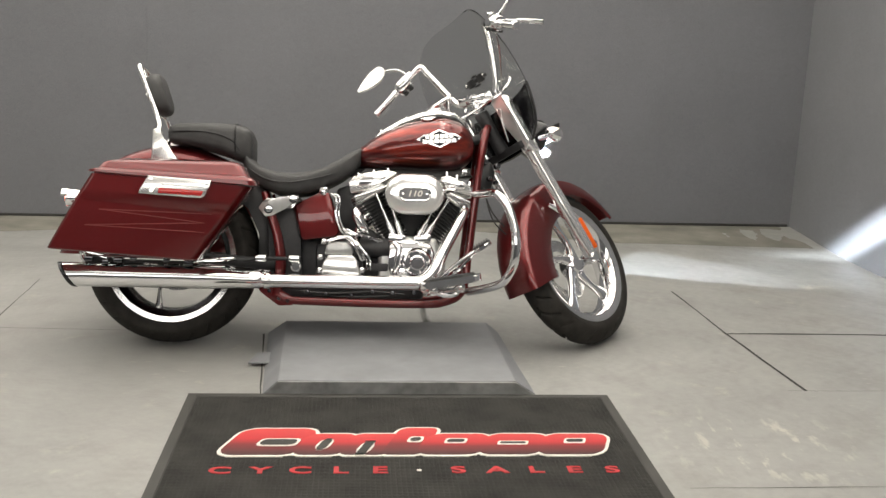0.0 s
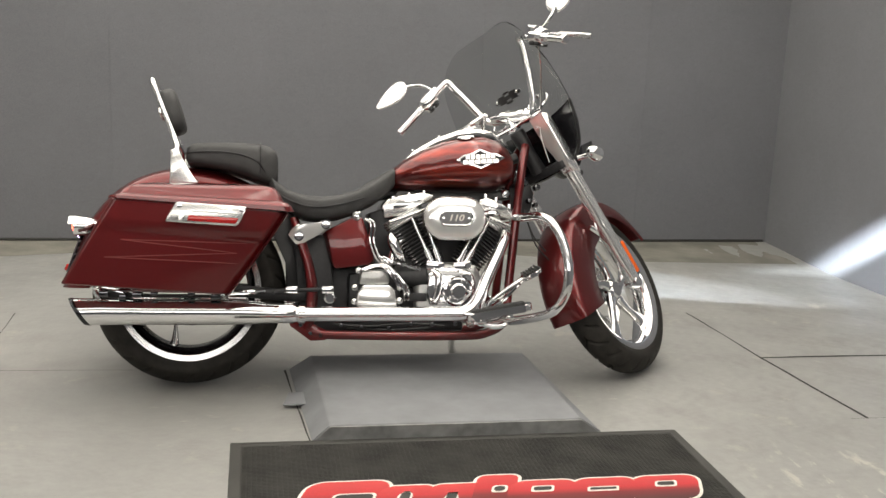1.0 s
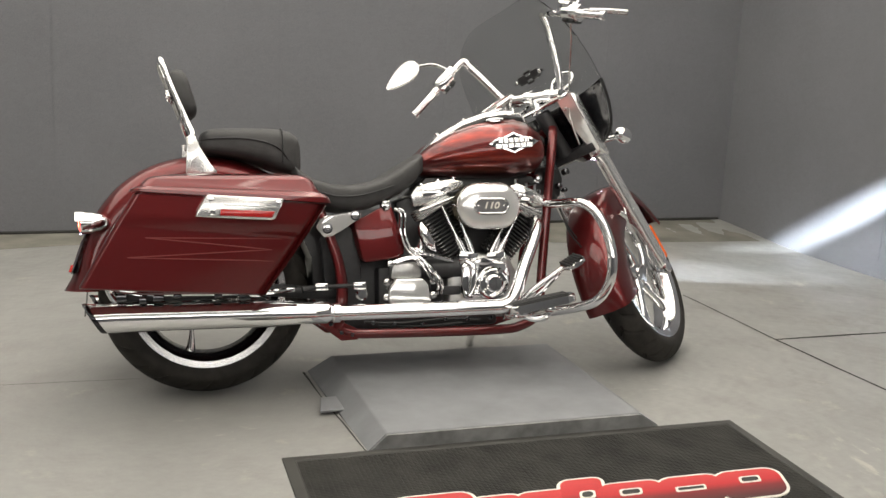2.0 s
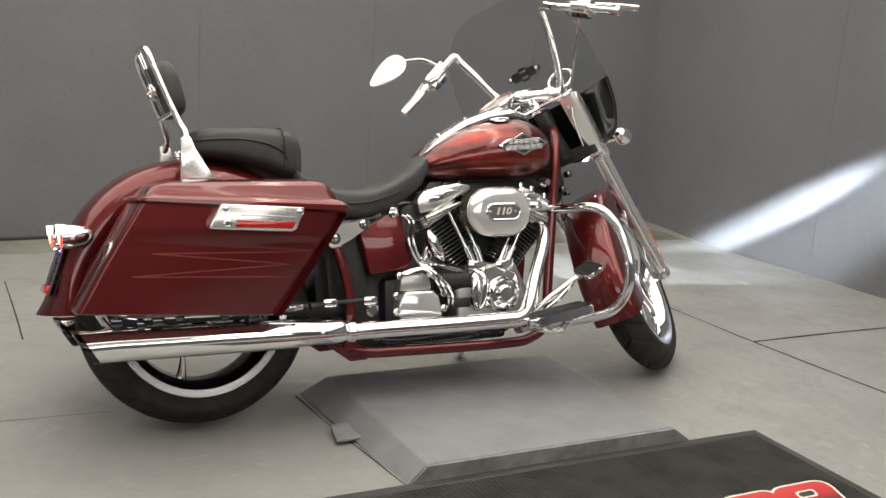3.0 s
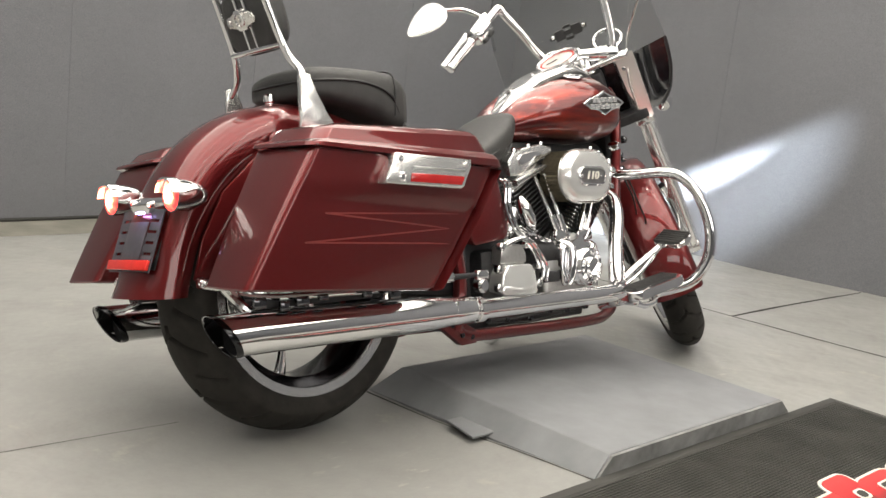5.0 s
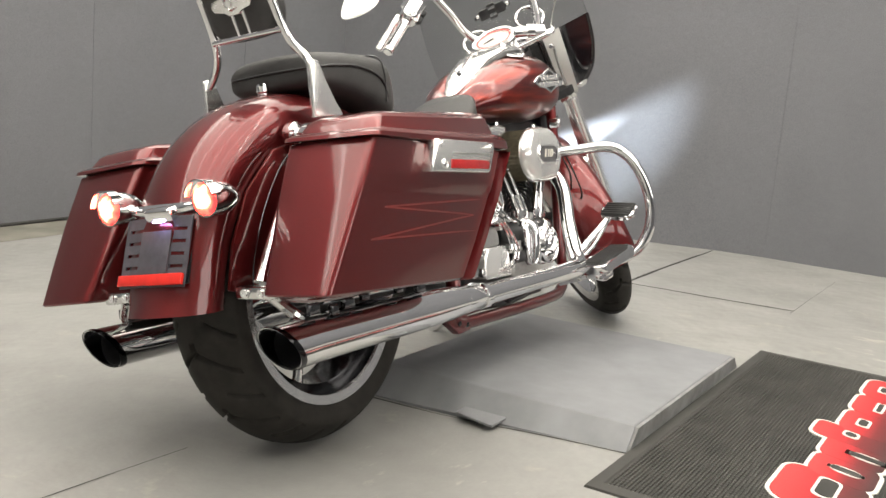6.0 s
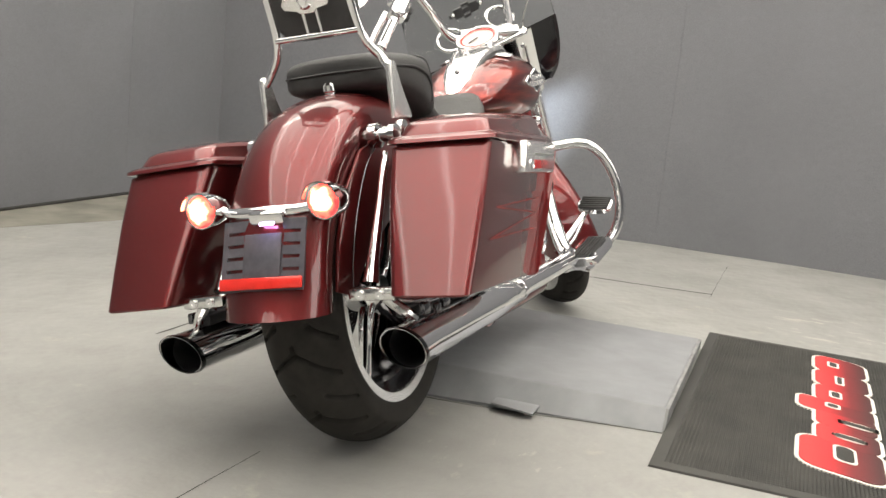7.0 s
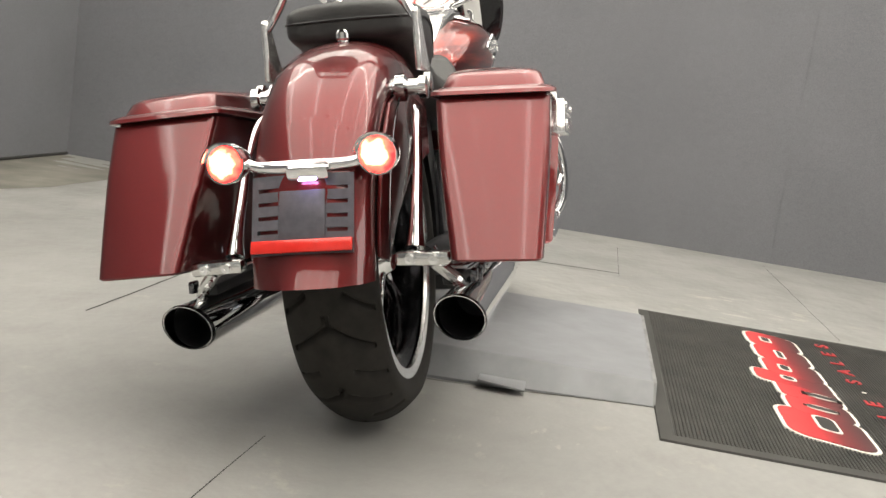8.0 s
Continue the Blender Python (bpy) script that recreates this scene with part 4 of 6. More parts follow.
rb = rocker([(0.676, 0.627), (0.700, 0.654), (0.728, 0.656), (0.734, 0.664), (0.821, 0.678), (0.866, 0.670), (0.862, 0.650), (0.794, 0.625), (0.735, 0.591), (0.685, 0.583)], "chrome rear rocker box")
rf2 = rocker([(1.036, 0.655), (1.064, 0.663), (1.110, 0.646), (1.118, 0.636), (1.164, 0.618), (1.156, 0.582), (1.080, 0.602), (1.034, 0.622)], "chrome front rocker box")
for par, pts in ((rb, ((0.715, 0.658), (0.775, 0.672), (0.83, 0.68))), (rf2, ((1.06, 0.672), (1.10, 0.660), (1.15, 0.636)))):
    for x, z in pts:
        part("bolt", lathe([(0.008, -0.01), (0.008, 0.005), (0.005, 0.007), (0, 0.007)], (x, -0.085, z), (0, 0, 1), 10), "chrome", par)

for par, outl in ((rb, [(0.701, 0.575), (0.832, 0.621), (0.836, 0.609), (0.706, 0.558)]), (rf2, [(1.056, 0.602), (1.155, 0.562), (1.150, 0.547), (1.054, 0.586)])):
    part("head_flange", slab(outl, -0.104, -0.070, 0.002), "satin", par, "bright machined flange")
    part("flange_groove", slab([(x * 0.94 + sum(q[0] for q in outl) / 4 * 0.06, z * 0.15 + 0.85 * (zc + (x - xc) * sl)) for xc, zc, sl in [(sum(q[0] for q in outl) / 4, sum(q[1] for q in outl) / 4, (outl[1][1] - outl[0][1]) / (outl[1][0] - outl[0][0]))] for x, z in outl], -0.1052, -0.100, 0.0), "engine_black", par)

# pushrod tubes and their foot blocks
for a, c in (((0.855, -0.118, 0.425), (0.785, -0.098, 0.585)), ((0.885, -0.118, 0.425), (0.828, -0.098, 0.595)), ((0.955, -0.118, 0.425), (1.035, -0.098, 0.585)), ((0.982, -0.118, 0.425), (1.068, -0.098, 0.572))):
    bm = tube([a, tuple(lerp(a[i], c[i], .30) for i in range(3)), tuple(lerp(a[i], c[i], .32) for i in range(3)), c], [0.0115, 0.0115, 0.0068, 0.0068], 12, 3)
    part("pushrod_tube", bm, "chrome", bike, "chrome pushrod tube")
for x in (0.868, 0.968):
    part("lifter_block", box((x, -0.115, 0.412), (0.068, 0.03, 0.034), 0.006, Matrix.Rotation(0.12 if x < 0.9 else -0.12, 3, "Y")), "chrome", bike, "chrome lifter block")

# timing cover with its round nose
out = [(0.835, 0.385), (0.868, 0.402), (0.915, 0.398), (0.955, 0.402), (1.000, 0.392), (1.016, 0.355), (1.012, 0.300), (0.985, 0.268), (0.94, 0.262), (0.905, 0.268), (0.892, 0.305), (0.868, 0.268), (0.842, 0.27), (0.836, 0.32)]
cam_cover = part("timing_cover", slab(out, -0.148, -0.10, 0.012, "y", 3), "chrome", bike, "polished chrome timing cover")
part("nose", lathe([(0.056, 0), (0.056, 0.012), (0.050, 0.020), (0.046, 0.021), (0.044, 0.017), (0.030, 0.017), (0.029, 0.026), (0.024, 0.030), (0.0, 0.031)], (0.946, -0.147, 0.322), (0, -1, 0), 36), "chrome", cam_cover, "round chrome points cover")
for a in range(5):
    an = a * 1.2566
    part("bolt", bolt((0.946 + 0.038 * math.cos(an), -0.166, 0.322 + 0.038 * math.sin(an)), (0, -1, 0), 0.004, 0.004), "satin", cam_cover)
bm = tube([(0.858, -0.135, 0.395), (0.875, -0.150, 0.375), (0.872, -0.152, 0.32), (0.862, -0.148, 0.275)], [0.012, 0.015, 0.015, 0.012], 12, 5)
part("oil_passage", bm, "chrome", cam_cover)

# air cleaner: oval chrome cover over a pleated element
def stadium(cx, cz, hl, hh, n=14):
    r = hh
    out = []
    for k in range(n + 1):
        a = radians(-90 + 180 * k / n)
        out.append((cx + hl - r + r * math.cos(a), cz + r * math.sin(a)))
    for k in range(n + 1):
        a = radians(90 + 180 * k / n)
        out.append((cx - hl + r + r * math.cos(a), cz + r * math.sin(a)))
    return out


AC = (0.932, 0.585)
bm = bmesh.new()
rows = []
for y, g in ((-0.0820, -0.012), (-0.0820, 0.0), (-0.1640, 0.0)):
    pts = stadium(*AC, 0.106 + g, 0.071 + g, 40)
    rows.append([(x + (0.003 if i % 2 else -0.003) * (1 if x > AC[0] else -1) * (0 if g else 1), y, z + (0.0025 if i % 2 else -0.0025) * (1 if z > AC[1] else -1) * (0 if g else 1)) for i, (x, z) in enumerate(pts)])
rings(bm, rows)
ac = part("air_cleaner", bm, "filter", bike, "oval chrome air cleaner with a pleated filter", 20)
bm = bmesh.new()
rings(bm, [[(x, y, z) for x, z in stadium(*AC, 0.112 + g, 0.077 + g)] for y, g in ((-0.1545, 0.0), (-0.1570, 0.002), (-0.1660, 0.002), (-0.1760, -0.003), (-0.1840, -0.012), (-0.1870, -0.022), (-0.1885, -0.034), (-0.1885, -0.060))])
part("cover", bm, "buffed", ac, "chrome oval cover", 50)
bm = bmesh.new()
rings(bm, [[(x, y, z) for x, z in stadium(AC[0], AC[1], 0.062 + g, 0.0275 + g)] for y, g in ((-0.1860, 0.0), (-0.1930, 0.0), (-0.1945, -0.003), (-0.1935, -0.006))], cap=False)
part("badge_rim", bm, "chrome", ac)
bm = slab(stadium(AC[0], AC[1], 0.057, 0.0225), -0.1915, -0.1860, 0.0)
part("badge_plate", bm, "badge", ac, "dark oval badge plate")
bm = words("110", 0.031, 0.0015, 0.0007)
bm.transform(Matrix.Diagonal((1.22, 1, 1, 1)) @ Matrix(((1, 0.25, 0, 0), (0, 1, 0, 0), (0, 0, 1, 0), (0, 0, 0, 1))))
bm.transform(Matrix.Translation((AC[0], -0.1930, AC[1] + 0.001)) @ Matrix.Rotation(radians(90), 4, "X"))
part("numerals", bm, "white", ac, "raised silver numerals")
for dx in (-0.046, 0.046):
    part("bolt", bolt((AC[0] + dx, -0.1905, AC[1]), (0, -1, 0), 0.004, 0.003), "chrome", ac)
part("snorkel", tube([(1.03, -0.13, 0.60), (1.075, -0.15, 0.605), (1.10, -0.145, 0.60)], [0.012, 0.010, 0.006], 10, 5), "chrome", ac)

# gearbox
gb = part("gearbox", box((0.65, 0.0, 0.30), (0.19, 0.20, 0.17), 0.02), "engine_black", bike, "black gearbox with a polished side cover")
bm = slab([(0.578, 0.275), (0.585, 0.315), (0.607, 0.345), (0.700, 0.345), (0.718, 0.325), (0.728, 0.268), (0.72, 0.258), (0.59, 0.262)], -0.150, -0.095, 0.012, "y", 3)
part("side_cover", bm, "buffed", gb, "polished gearbox side cover")
bm = slab([(0.590, 0.345), (0.600, 0.395), (0.685, 0.398), (0.70, 0.37), (0.70, 0.345)], -0.135, -0.095, 0.008)
part("top_cover", bm, "silver", gb)
for x, z in ((0.588, 0.395), (0.690, 0.397), (0.573, 0.285), (0.735, 0.288), (0.735, 0.335), (0.575, 0.335)):
    part("bolt", lathe([(0.0115, 0), (0.0115, 0.014), (0.007, 0.017), (0, 0.017)], (x, -0.135, z), (0, -1, 0), 10), "alu", gb)
part("starter", lathe([(0.036, 0), (0.038, 0.004), (0.038, 0.11), (0.034, 0.115), (0, 0.115)], (0.725, -0.09, 0.372), (1, 0, 0), 24), "engine_black", bike, "black starter motor")
part("starter_end", box((0.80, -0.13, 0.30), (0.07, 0.02, 0.03), 0.004), "engine_black", bike)
for pts in ([(0.612, -0.120, 0.578), (0.632, -0.126, 0.560), (0.630, -0.126, 0.50), (0.652, -0.135, 0.44), (0.70, -0.148, 0.395), (0.748, -0.150, 0.335), (0.752, -0.14, 0.29)],
            [(0.596, -0.138, 0.398), (0.635, -0.145, 0.412), (0.672, -0.150, 0.412), (0.705, -0.155, 0.38), (0.735, -0.15, 0.33)],
            [(0.66, -0.150, 0.445), (0.70, -0.15, 0.425), (0.735, -0.13, 0.418), (0.80, -0.12, 0.40)]):
    for off in (0.0, 0.013):
        part("oil_line", tube([(x + off, y - off * 0.3, z) for x, y, z in pts], 0.0052, 10, 7), "chrome", bike, "thin chrome oil line")
part("filler_cap", lathe([(0.006, 0), (0.018, 0.008), (0.019, 0.018), (0.012, 0.026), (0, 0.028)], (0.585, -0.110, 0.590), (-0.3, -1, 0.1), 18), "chrome", bike, "chrome oil filler cap")

# dark castings between gearbox, oil tank and cylinders
part("mount_block", slab([(0.45, 0.21), (0.80, 0.21), (0.84, 0.40), (0.76, 0.45), (0.66, 0.44), (0.50, 0.43), (0.45, 0.36)], -0.055, 0.12, 0.012), "engine_black", bike, "black engine mount casting")

# two black blocks added as shade in the gaps behind and between the cylinders
part("rear_gap_fill", slab([(0.655, 0.43), (0.74, 0.43), (0.80, 0.50), (0.76, 0.60), (0.70, 0.625), (0.630, 0.60), (0.640, 0.50)], -0.055, 0.10, 0.010), "black", bike, "black block added to fill the dark gap behind the rear cylinder")
part("vee_gap_fill", slab([(0.885, 0.42), (0.965, 0.42), (1.02, 0.55), (1.01, 0.64), (0.86, 0.64), (0.85, 0.55)], -0.04, 0.09, 0.012), "black", bike, "black block added to fill the dark gap between the cylinders")
part("under_tank", slab([(0.70, 0.64), (0.74, 0.685), (1.13, 0.690), (1.17, 0.66), (1.10, 0.655), (0.95, 0.65)], -0.06, 0.06, 0.008), "black", bike, "black wiring tray under the tank")

# oil tank
wide = [(0.458, 0.520), (0.578, 0.582), (0.618, 0.555), (0.645, 0.455), (0.662, 0.430), (0.640, 0.412), (0.502, 0.404), (0.488, 0.425)]
face = [(0.472, 0.535), (0.583, 0.594), (0.606, 0.582), (0.646, 0.455), (0.642, 0.428), (0.624, 0.414), (0.512, 0.400), (0.500, 0.408)]
bm = bmesh.new()
rings(bm, [[(x, y + math.copysign(0.16 * (z - 0.5), y) * (abs(y) > 0.1), z) for x, z in o] for y, o in ((-0.110, face), (-0.070, wide), (0.070, wide), (0.110, face))])
bmesh.ops.bevel(bm, geom=bm.edges[:], offset=0.006, segments=2, profile=0.5, affect="EDGES", clamp_overlap=True)
part("oil_tank", bm, "paint", bike, "burgundy oil tank under the seat")
# chrome bracket plates by the swing arm
for s in (-1, 1):
    bm = slab([(0.338, 0.520), (0.351, 0.542), (0.374, 0.560), (0.402, 0.553), (0.444, 0.565), (0.471, 0.575), (0.491, 0.565), (0.489, 0.547), (0.430, 0.518), (0.396, 0.491), (0.366, 0.486)], s * 0.150, s * 0.164, 0.005)
    br = part("seat_bracket", bm, "buffed", bike, "satin chrome bracket plate")
    for x, z in ((0.377, 0.516), (0.470, 0.558)):
        part("washer", lathe([(0.0165, 0), (0.0165, 0.0015), (0.012, 0.002)], (x, s * 0.1635, z), (0, s, 0), 20), "dark_chrome", br)
        part("bolt", bolt((x, s * 0.163, z), (0, s, 0), 0.0105, 0.007), "chrome", br)
    part("rear_peg_bolt", lathe([(0.020, 0), (0.020, 0.022), (0.014, 0.028), (0, 0.028)], (0.485, s * 0.15, 0.300), (0, s, 0), 20), "chrome", bike)
    part("linkage", tube([(0.29, s * 0.175, 0.322), (0.36, s * 0.172, 0.328), (0.50, s * 0.165, 0.33)], [0.012, 0.007, 0.007], 10, 4), "engine_black", bike)
    for x in (0.352, 0.478):
        part("rod_end", box((x, s * 0.172, 0.329), (0.045, 0.018, 0.026), 0.006), "chrome", bike)
    # support rail under the bag, with clips
    part("bag_rail", tube([(-0.30, s * 0.205, 0.345), (-0.22, s * 0.235, 0.330), (-0.05, s * 0.245, 0.326), (0.15, s * 0.235, 0.322), (0.26, s * 0.19, 0.325)], 0.008, 10, 5), "chrome", bike, "chrome rail under the saddlebag")
    part("muffler_strap", box((-0.10, s * 0.225, 0.318), (0.36, 0.035, 0.022), 0.005), "engine_black", bike)
    for x in (-0.26, -0.20, -0.155, -0.10, 0.02, 0.10):
        part("clip", box((x, s * 0.262, 0.318 + 0.006 * math.sin(x * 40)), (random.uniform(0.016, 0.034), 0.012, random.uniform(0.012, 0.024)), 0.003), "dark_chrome", bike)

# ---- tank, console, gauge ----
bm = bmesh.new()
rows = []
for x, hw, zb, zt, e in ((0.690, 0.030, 0.702, 0.728, 2.0), (0.697, 0.055, 0.694, 0.745, 2.1), (0.715, 0.080, 0.688, 0.768, 2.2), (0.76, 0.108, 0.684, 0.803, 2.3), (0.82, 0.134, 0.681, 0.838, 2.4), (0.90, 0.156, 0.679, 0.870, 2.5),
                         (0.98, 0.170, 0.678, 0.890, 2.5), (1.05, 0.174, 0.680, 0.896, 2.5), (1.10, 0.166, 0.686, 0.884, 2.4), (1.135, 0.148, 0.698, 0.862, 2.4), (1.155, 0.122, 0.715, 0.838, 2.3), (1.166, 0.085, 0.740, 0.808, 2.2), (1.170, 0.040, 0.762, 0.785, 2.0)):
    row = []
    for y, z in oval(hw, zb, zt, e, 40):
        dip = 0.020 * max(0.0, 1 - (y / 0.05) ** 2) if z > (zb + zt) / 2 else 0.0
        row.append((x, y, z - dip * min(1, hw / 0.1)))
    rows.append(row)
rings(bm, rows)
tank = part("fuel_tank", bm, "tank", bike, "glossy red-burgundy teardrop fuel tank", 60)
bm = bmesh.new()
rows = []
for x, hw, zt in ((0.722, 0.014, 0.742), (0.745, 0.028, 0.780), (0.80, 0.046, 0.836), (0.88, 0.054, 0.884), (0.96, 0.066, 0.914), (1.03, 0.074, 0.925), (1.09, 0.070, 0.914), (1.13, 0.040, 0.885), (1.15, 0.028, 0.865)):
    rows.append([(x + 0.0, y, z) for y, z in oval(hw, zt - 0.055, zt, 4.5, 28)])
rings(bm, rows)
gasket = bmesh.new()
rings(gasket, [[(x, y, z) for y, z in oval(hw + 0.007, zt - 0.050, zt - 0.012, 3.0, 20)] for x, hw, zt in ((0.718, 0.012, 0.742), (0.745, 0.028, 0.780), (0.80, 0.046, 0.836), (0.88, 0.054, 0.884), (0.96, 0.066, 0.914), (1.03, 0.074, 0.925), (1.09, 0.070, 0.914), (1.13, 0.040, 0.885))])
con = part("tank_console", bm, "soft_chrome", bike, "chrome console along the tank top", 50)
part("gasket", gasket, "black", con, "black rubber edge under the console", 50)
gm = frame_to((1.040, 0, 0.922), (-0.56, 0, 0.83))
bm = lathe([(0.026, -0.040), (0.036, -0.012), (0.056, 0.010), (0.068, 0.020), (0.071, 0.028), (0.068, 0.035), (0.060, 0.034), (0.058, 0.030), (0.058, 0.028)], (1.040, 0, 0.922), (-0.56, 0, 0.83), 40)
part("speedometer", bm, "soft_chrome", con, "chrome speedometer housing")
part("dial", lathe([(0.0585, 0.0285), (0.0, 0.0295)], (1.040, 0, 0.922), (-0.56, 0, 0.83), 40), "dial", con, "pale speedometer dial")
bm = lathe([(0.056, 0.0302), (0.050, 0.0302), (0.050, 0.0308), (0.056, 0.0308)], (1.040, 0, 0.922), (-0.56, 0, 0.83), 40, loop=True)
part("dial_band", bm, "bright_red", con, "red band round the dial")
bm = slab(rounded(-0.002, 0.002, 0.0, 0.036, 0.001, 2), 0.031, 0.033, 0, "z")
bm.transform(gm @ Matrix.Rotation(0.9, 4, "Z"))
part("needle", bm, "black", con)
for x, z in ((0.80, 0.836), (0.90, 0.890)):
    part("bolt", bolt((x, 0, z), (-0.5, 0, 0.86), 0.008, 0.006), "chrome", con)
for s in (-1, 1):
    part("filler_cap", lathe([(0.030, 0), (0.032, 0.002), (0.030, 0.006), (0.010, 0.008), (0, 0.008)], (0.985, s * 0.088, 0.882), (-0.15, s * 0.25, 1), 28), "chrome", tank, "flush chrome fuel cap")
    # badge: a plain pointed chrome shield with a bar across
    out = [(-0.090, 0.0), (-0.060, 0.017), (-0.030, 0.020), (0.0, 0.037), (0.030, 0.020), (0.060, 0.017), (0.090, 0.0), (0.060, -0.017), (0.030, -0.020), (0.0, -0.037), (-0.030, -0.020), (-0.060, -0.017)]
    rot = Matrix.Translation((1.022, s * 0.1725, 0.800)) @ Matrix.Rotation(radians(4 * s), 4, "Z") @ Matrix.Rotation(radians(-4), 4, "Y")
    bm = slab(out, -0.003, 0.003, 0.002)
    bm.transform(rot)
    bd = part("tank_badge", bm, "chrome", tank, "pointed chrome badge")
    bm = slab([(x * 0.86, z * 0.82) for x, z in out], -0.0042, 0.0042, 0.001)
    bm.transform(rot)
    part("inlay", bm, "engine_black", bd)
    bm = bmesh.new()
    for z0, w in ((0.0085, 0.055), (-0.0095, 0.066)):
        for i in range(6):
            x0 = -w + 2 * w * i / 6
            slab(rounded(x0 + 0.0012, x0 + 2 * w / 6 - 0.0012, z0 - 0.0078, z0 + 0.0078, 0.0015, 2), -0.0056, 0.0056, 0.0006, bm=bm, seg=1)
    bm.transform(rot)
    part("bars", bm, "satin", bd)
part("tank_mount", lathe([(0.014, -0.02), (0.016, 0), (0.010, 0.014), (0, 0.015)], (1.125, -0.135, 0.678), (0, -1, 0), 16), "chrome", bike)

# ---- seats, backrest, sissy bar ----
bm = bmesh.new()
rows = []
for x, hw, zb, zt in ((0.272, 0.105, 0.680, 0.762), (0.295, 0.126, 0.636, 0.716), (0.34, 0.158, 0.598, 0.688), (0.40, 0.178, 0.574, 0.671), (0.46, 0.182, 0.566, 0.667), (0.52, 0.166, 0.574, 0.674), (0.58, 0.138, 0.594, 0.692), (0.64, 0.124, 0.624, 0.720), (0.69, 0.108, 0.660, 0.750), (0.722, 0.088, 0.694, 0.767), (0.736, 0.055, 0.712, 0.762)):
    rows.append([(x, y, z - 0.012 * (1 - (y / hw) ** 2) * (1 if z > (zb + zt) / 2 else 0) * (1 if 0.32 < x < 0.6 else 0)) for y, z in oval(hw, zb, zt, 3.6, 36)])
rings(bm, rows)
seat = part("seat", bm, "vinyl", bike, "black vinyl rider seat with stitched welt", 60)
for s in (-1, 1):
    bm = tube([(0.300, s * 0.128, 0.668), (0.345, s * 0.163, 0.640), (0.40, s * 0.181, 0.622), (0.46, s * 0.1845, 0.620), (0.52, s * 0.168, 0.630), (0.56, s * 0.150, 0.640), (0.61, s * 0.132, 0.655)], 0.0028, 8, 6)
    part("welt", bm, "black", seat)
bm = bmesh.new()
rows = []
for x, hw, zb, zt in ((-0.014, 0.092, 0.776, 0.810), (-0.008, 0.116, 0.764, 0.826), (0.012, 0.128, 0.758, 0.838), (0.05, 0.135, 0.754, 0.842), (0.12, 0.140, 0.742, 0.844), (0.19, 0.137, 0.722, 0.844), (0.240, 0.129, 0.704, 0.842), (0.275, 0.120, 0.690, 0.834), (0.296, 0.110, 0.688, 0.818), (0.305, 0.092, 0.700, 0.796)):
    rows.append([(x, y, z) for y, z in oval(hw, zb, zt, 4.2, 36)])
rings(bm, rows)
pill = part("passenger_seat", bm, "vinyl", bike, "black vinyl passenger pillion", 60)
side = [(0.262, 0.120, 0.735), (0.235, 0.131, 0.772), (0.19, 0.1385, 0.794), (0.12, 0.1415, 0.806), (0.05, 0.1365, 0.806), (0.014, 0.1295, 0.803), (-0.008, 0.112, 0.801), (-0.0145, 0.080, 0.800)]
bm = tube([(x, -y, z) for x, y, z in side] + side[::-1], 0.0028, 8, 5)
part("welt", bm, "black", pill, "raised welt round the pillion")
bm = tube([(0.243, -0.127, 0.73), (0.243, -0.128, 0.80), (0.243, -0.105, 0.838), (0.243, 0, 0.842), (0.243, 0.105, 0.838), (0.243, 0.128, 0.80), (0.243, 0.127, 0.73)], 0.0024, 8, 8)
part("seam", bm, "black", pill)
part("seat_bolt", lathe([(0.011, -0.02), (0.011, 0.0), (0.014, 0.004), (0.014, 0.016), (0.009, 0.021), (0, 0.022)], (-0.036, 0.0, 0.757), (-0.08, 0, 1), 18), "chrome", bike, "chrome seat thumb bolt")

pts = [(-0.046, 0.150, 0.792), (-0.040, 0.132, 0.820), (-0.052, 0.108, 0.852), (-0.070, 0.097, 0.900), (-0.100, 0.094, 0.975), (-0.122, 0.090, 1.030), (-0.130, 0.074, 1.055), (-0.134, 0.035, 1.064)]
bm = tube([(x, -y, z) for x, y, z in pts] + [(-0.1345, 0, 1.065)] + pts[::-1], 0.0095, 14, 5)
sissy = part("sissy_bar", bm, "chrome", bike, "chrome sissy bar with padded backrest")
for s in (-1, 1):
    bm = slab([(-0.062, 0.806), (-0.050, 0.812), (-0.030, 0.810), (-0.018, 0.765), (0.008, 0.722), (0.034, 0.702), (0.030, 0.690), (-0.064, 0.690), (-0.060, 0.75)], s * 0.146, s * 0.158, 0.004)
    part("side_plate", bm, "satin", sissy, "satin metal side plate")
part("crossbar", tube([(-0.066, -0.098, 0.880), (-0.068, 0, 0.878), (-0.066, 0.098, 0.880)], 0.0075, 12, 4), "chrome", sissy)
for y in (-0.016, 0.016):
    part("stay", tube([(-0.070, y, 0.880), (-0.136, y, 1.052)], 0.0045, 10), "chrome", sissy)
bm = slab([(-0.056, 0.944), (-0.050, 0.956), (-0.022, 0.958), (-0.016, 0.968), (0.016, 0.968), (0.022, 0.958), (0.050, 0.956), (0.056, 0.944), (0.050, 0.932), (0.022, 0.930), (0.016, 0.920), (-0.016, 0.920), (-0.022, 0.930), (-0.050, 0.932)], -0.004, 0.004, 0.002, "x")
bm.transform(Matrix.Translation((-0.104, 0, 0.944)) @ Matrix.Rotation(radians(-21), 4, "Y") @ Matrix.Translation((0, 0, -0.944)))
plate_b = part("backplate", bm, "satin", sissy, "cross-shaped chrome back plate")
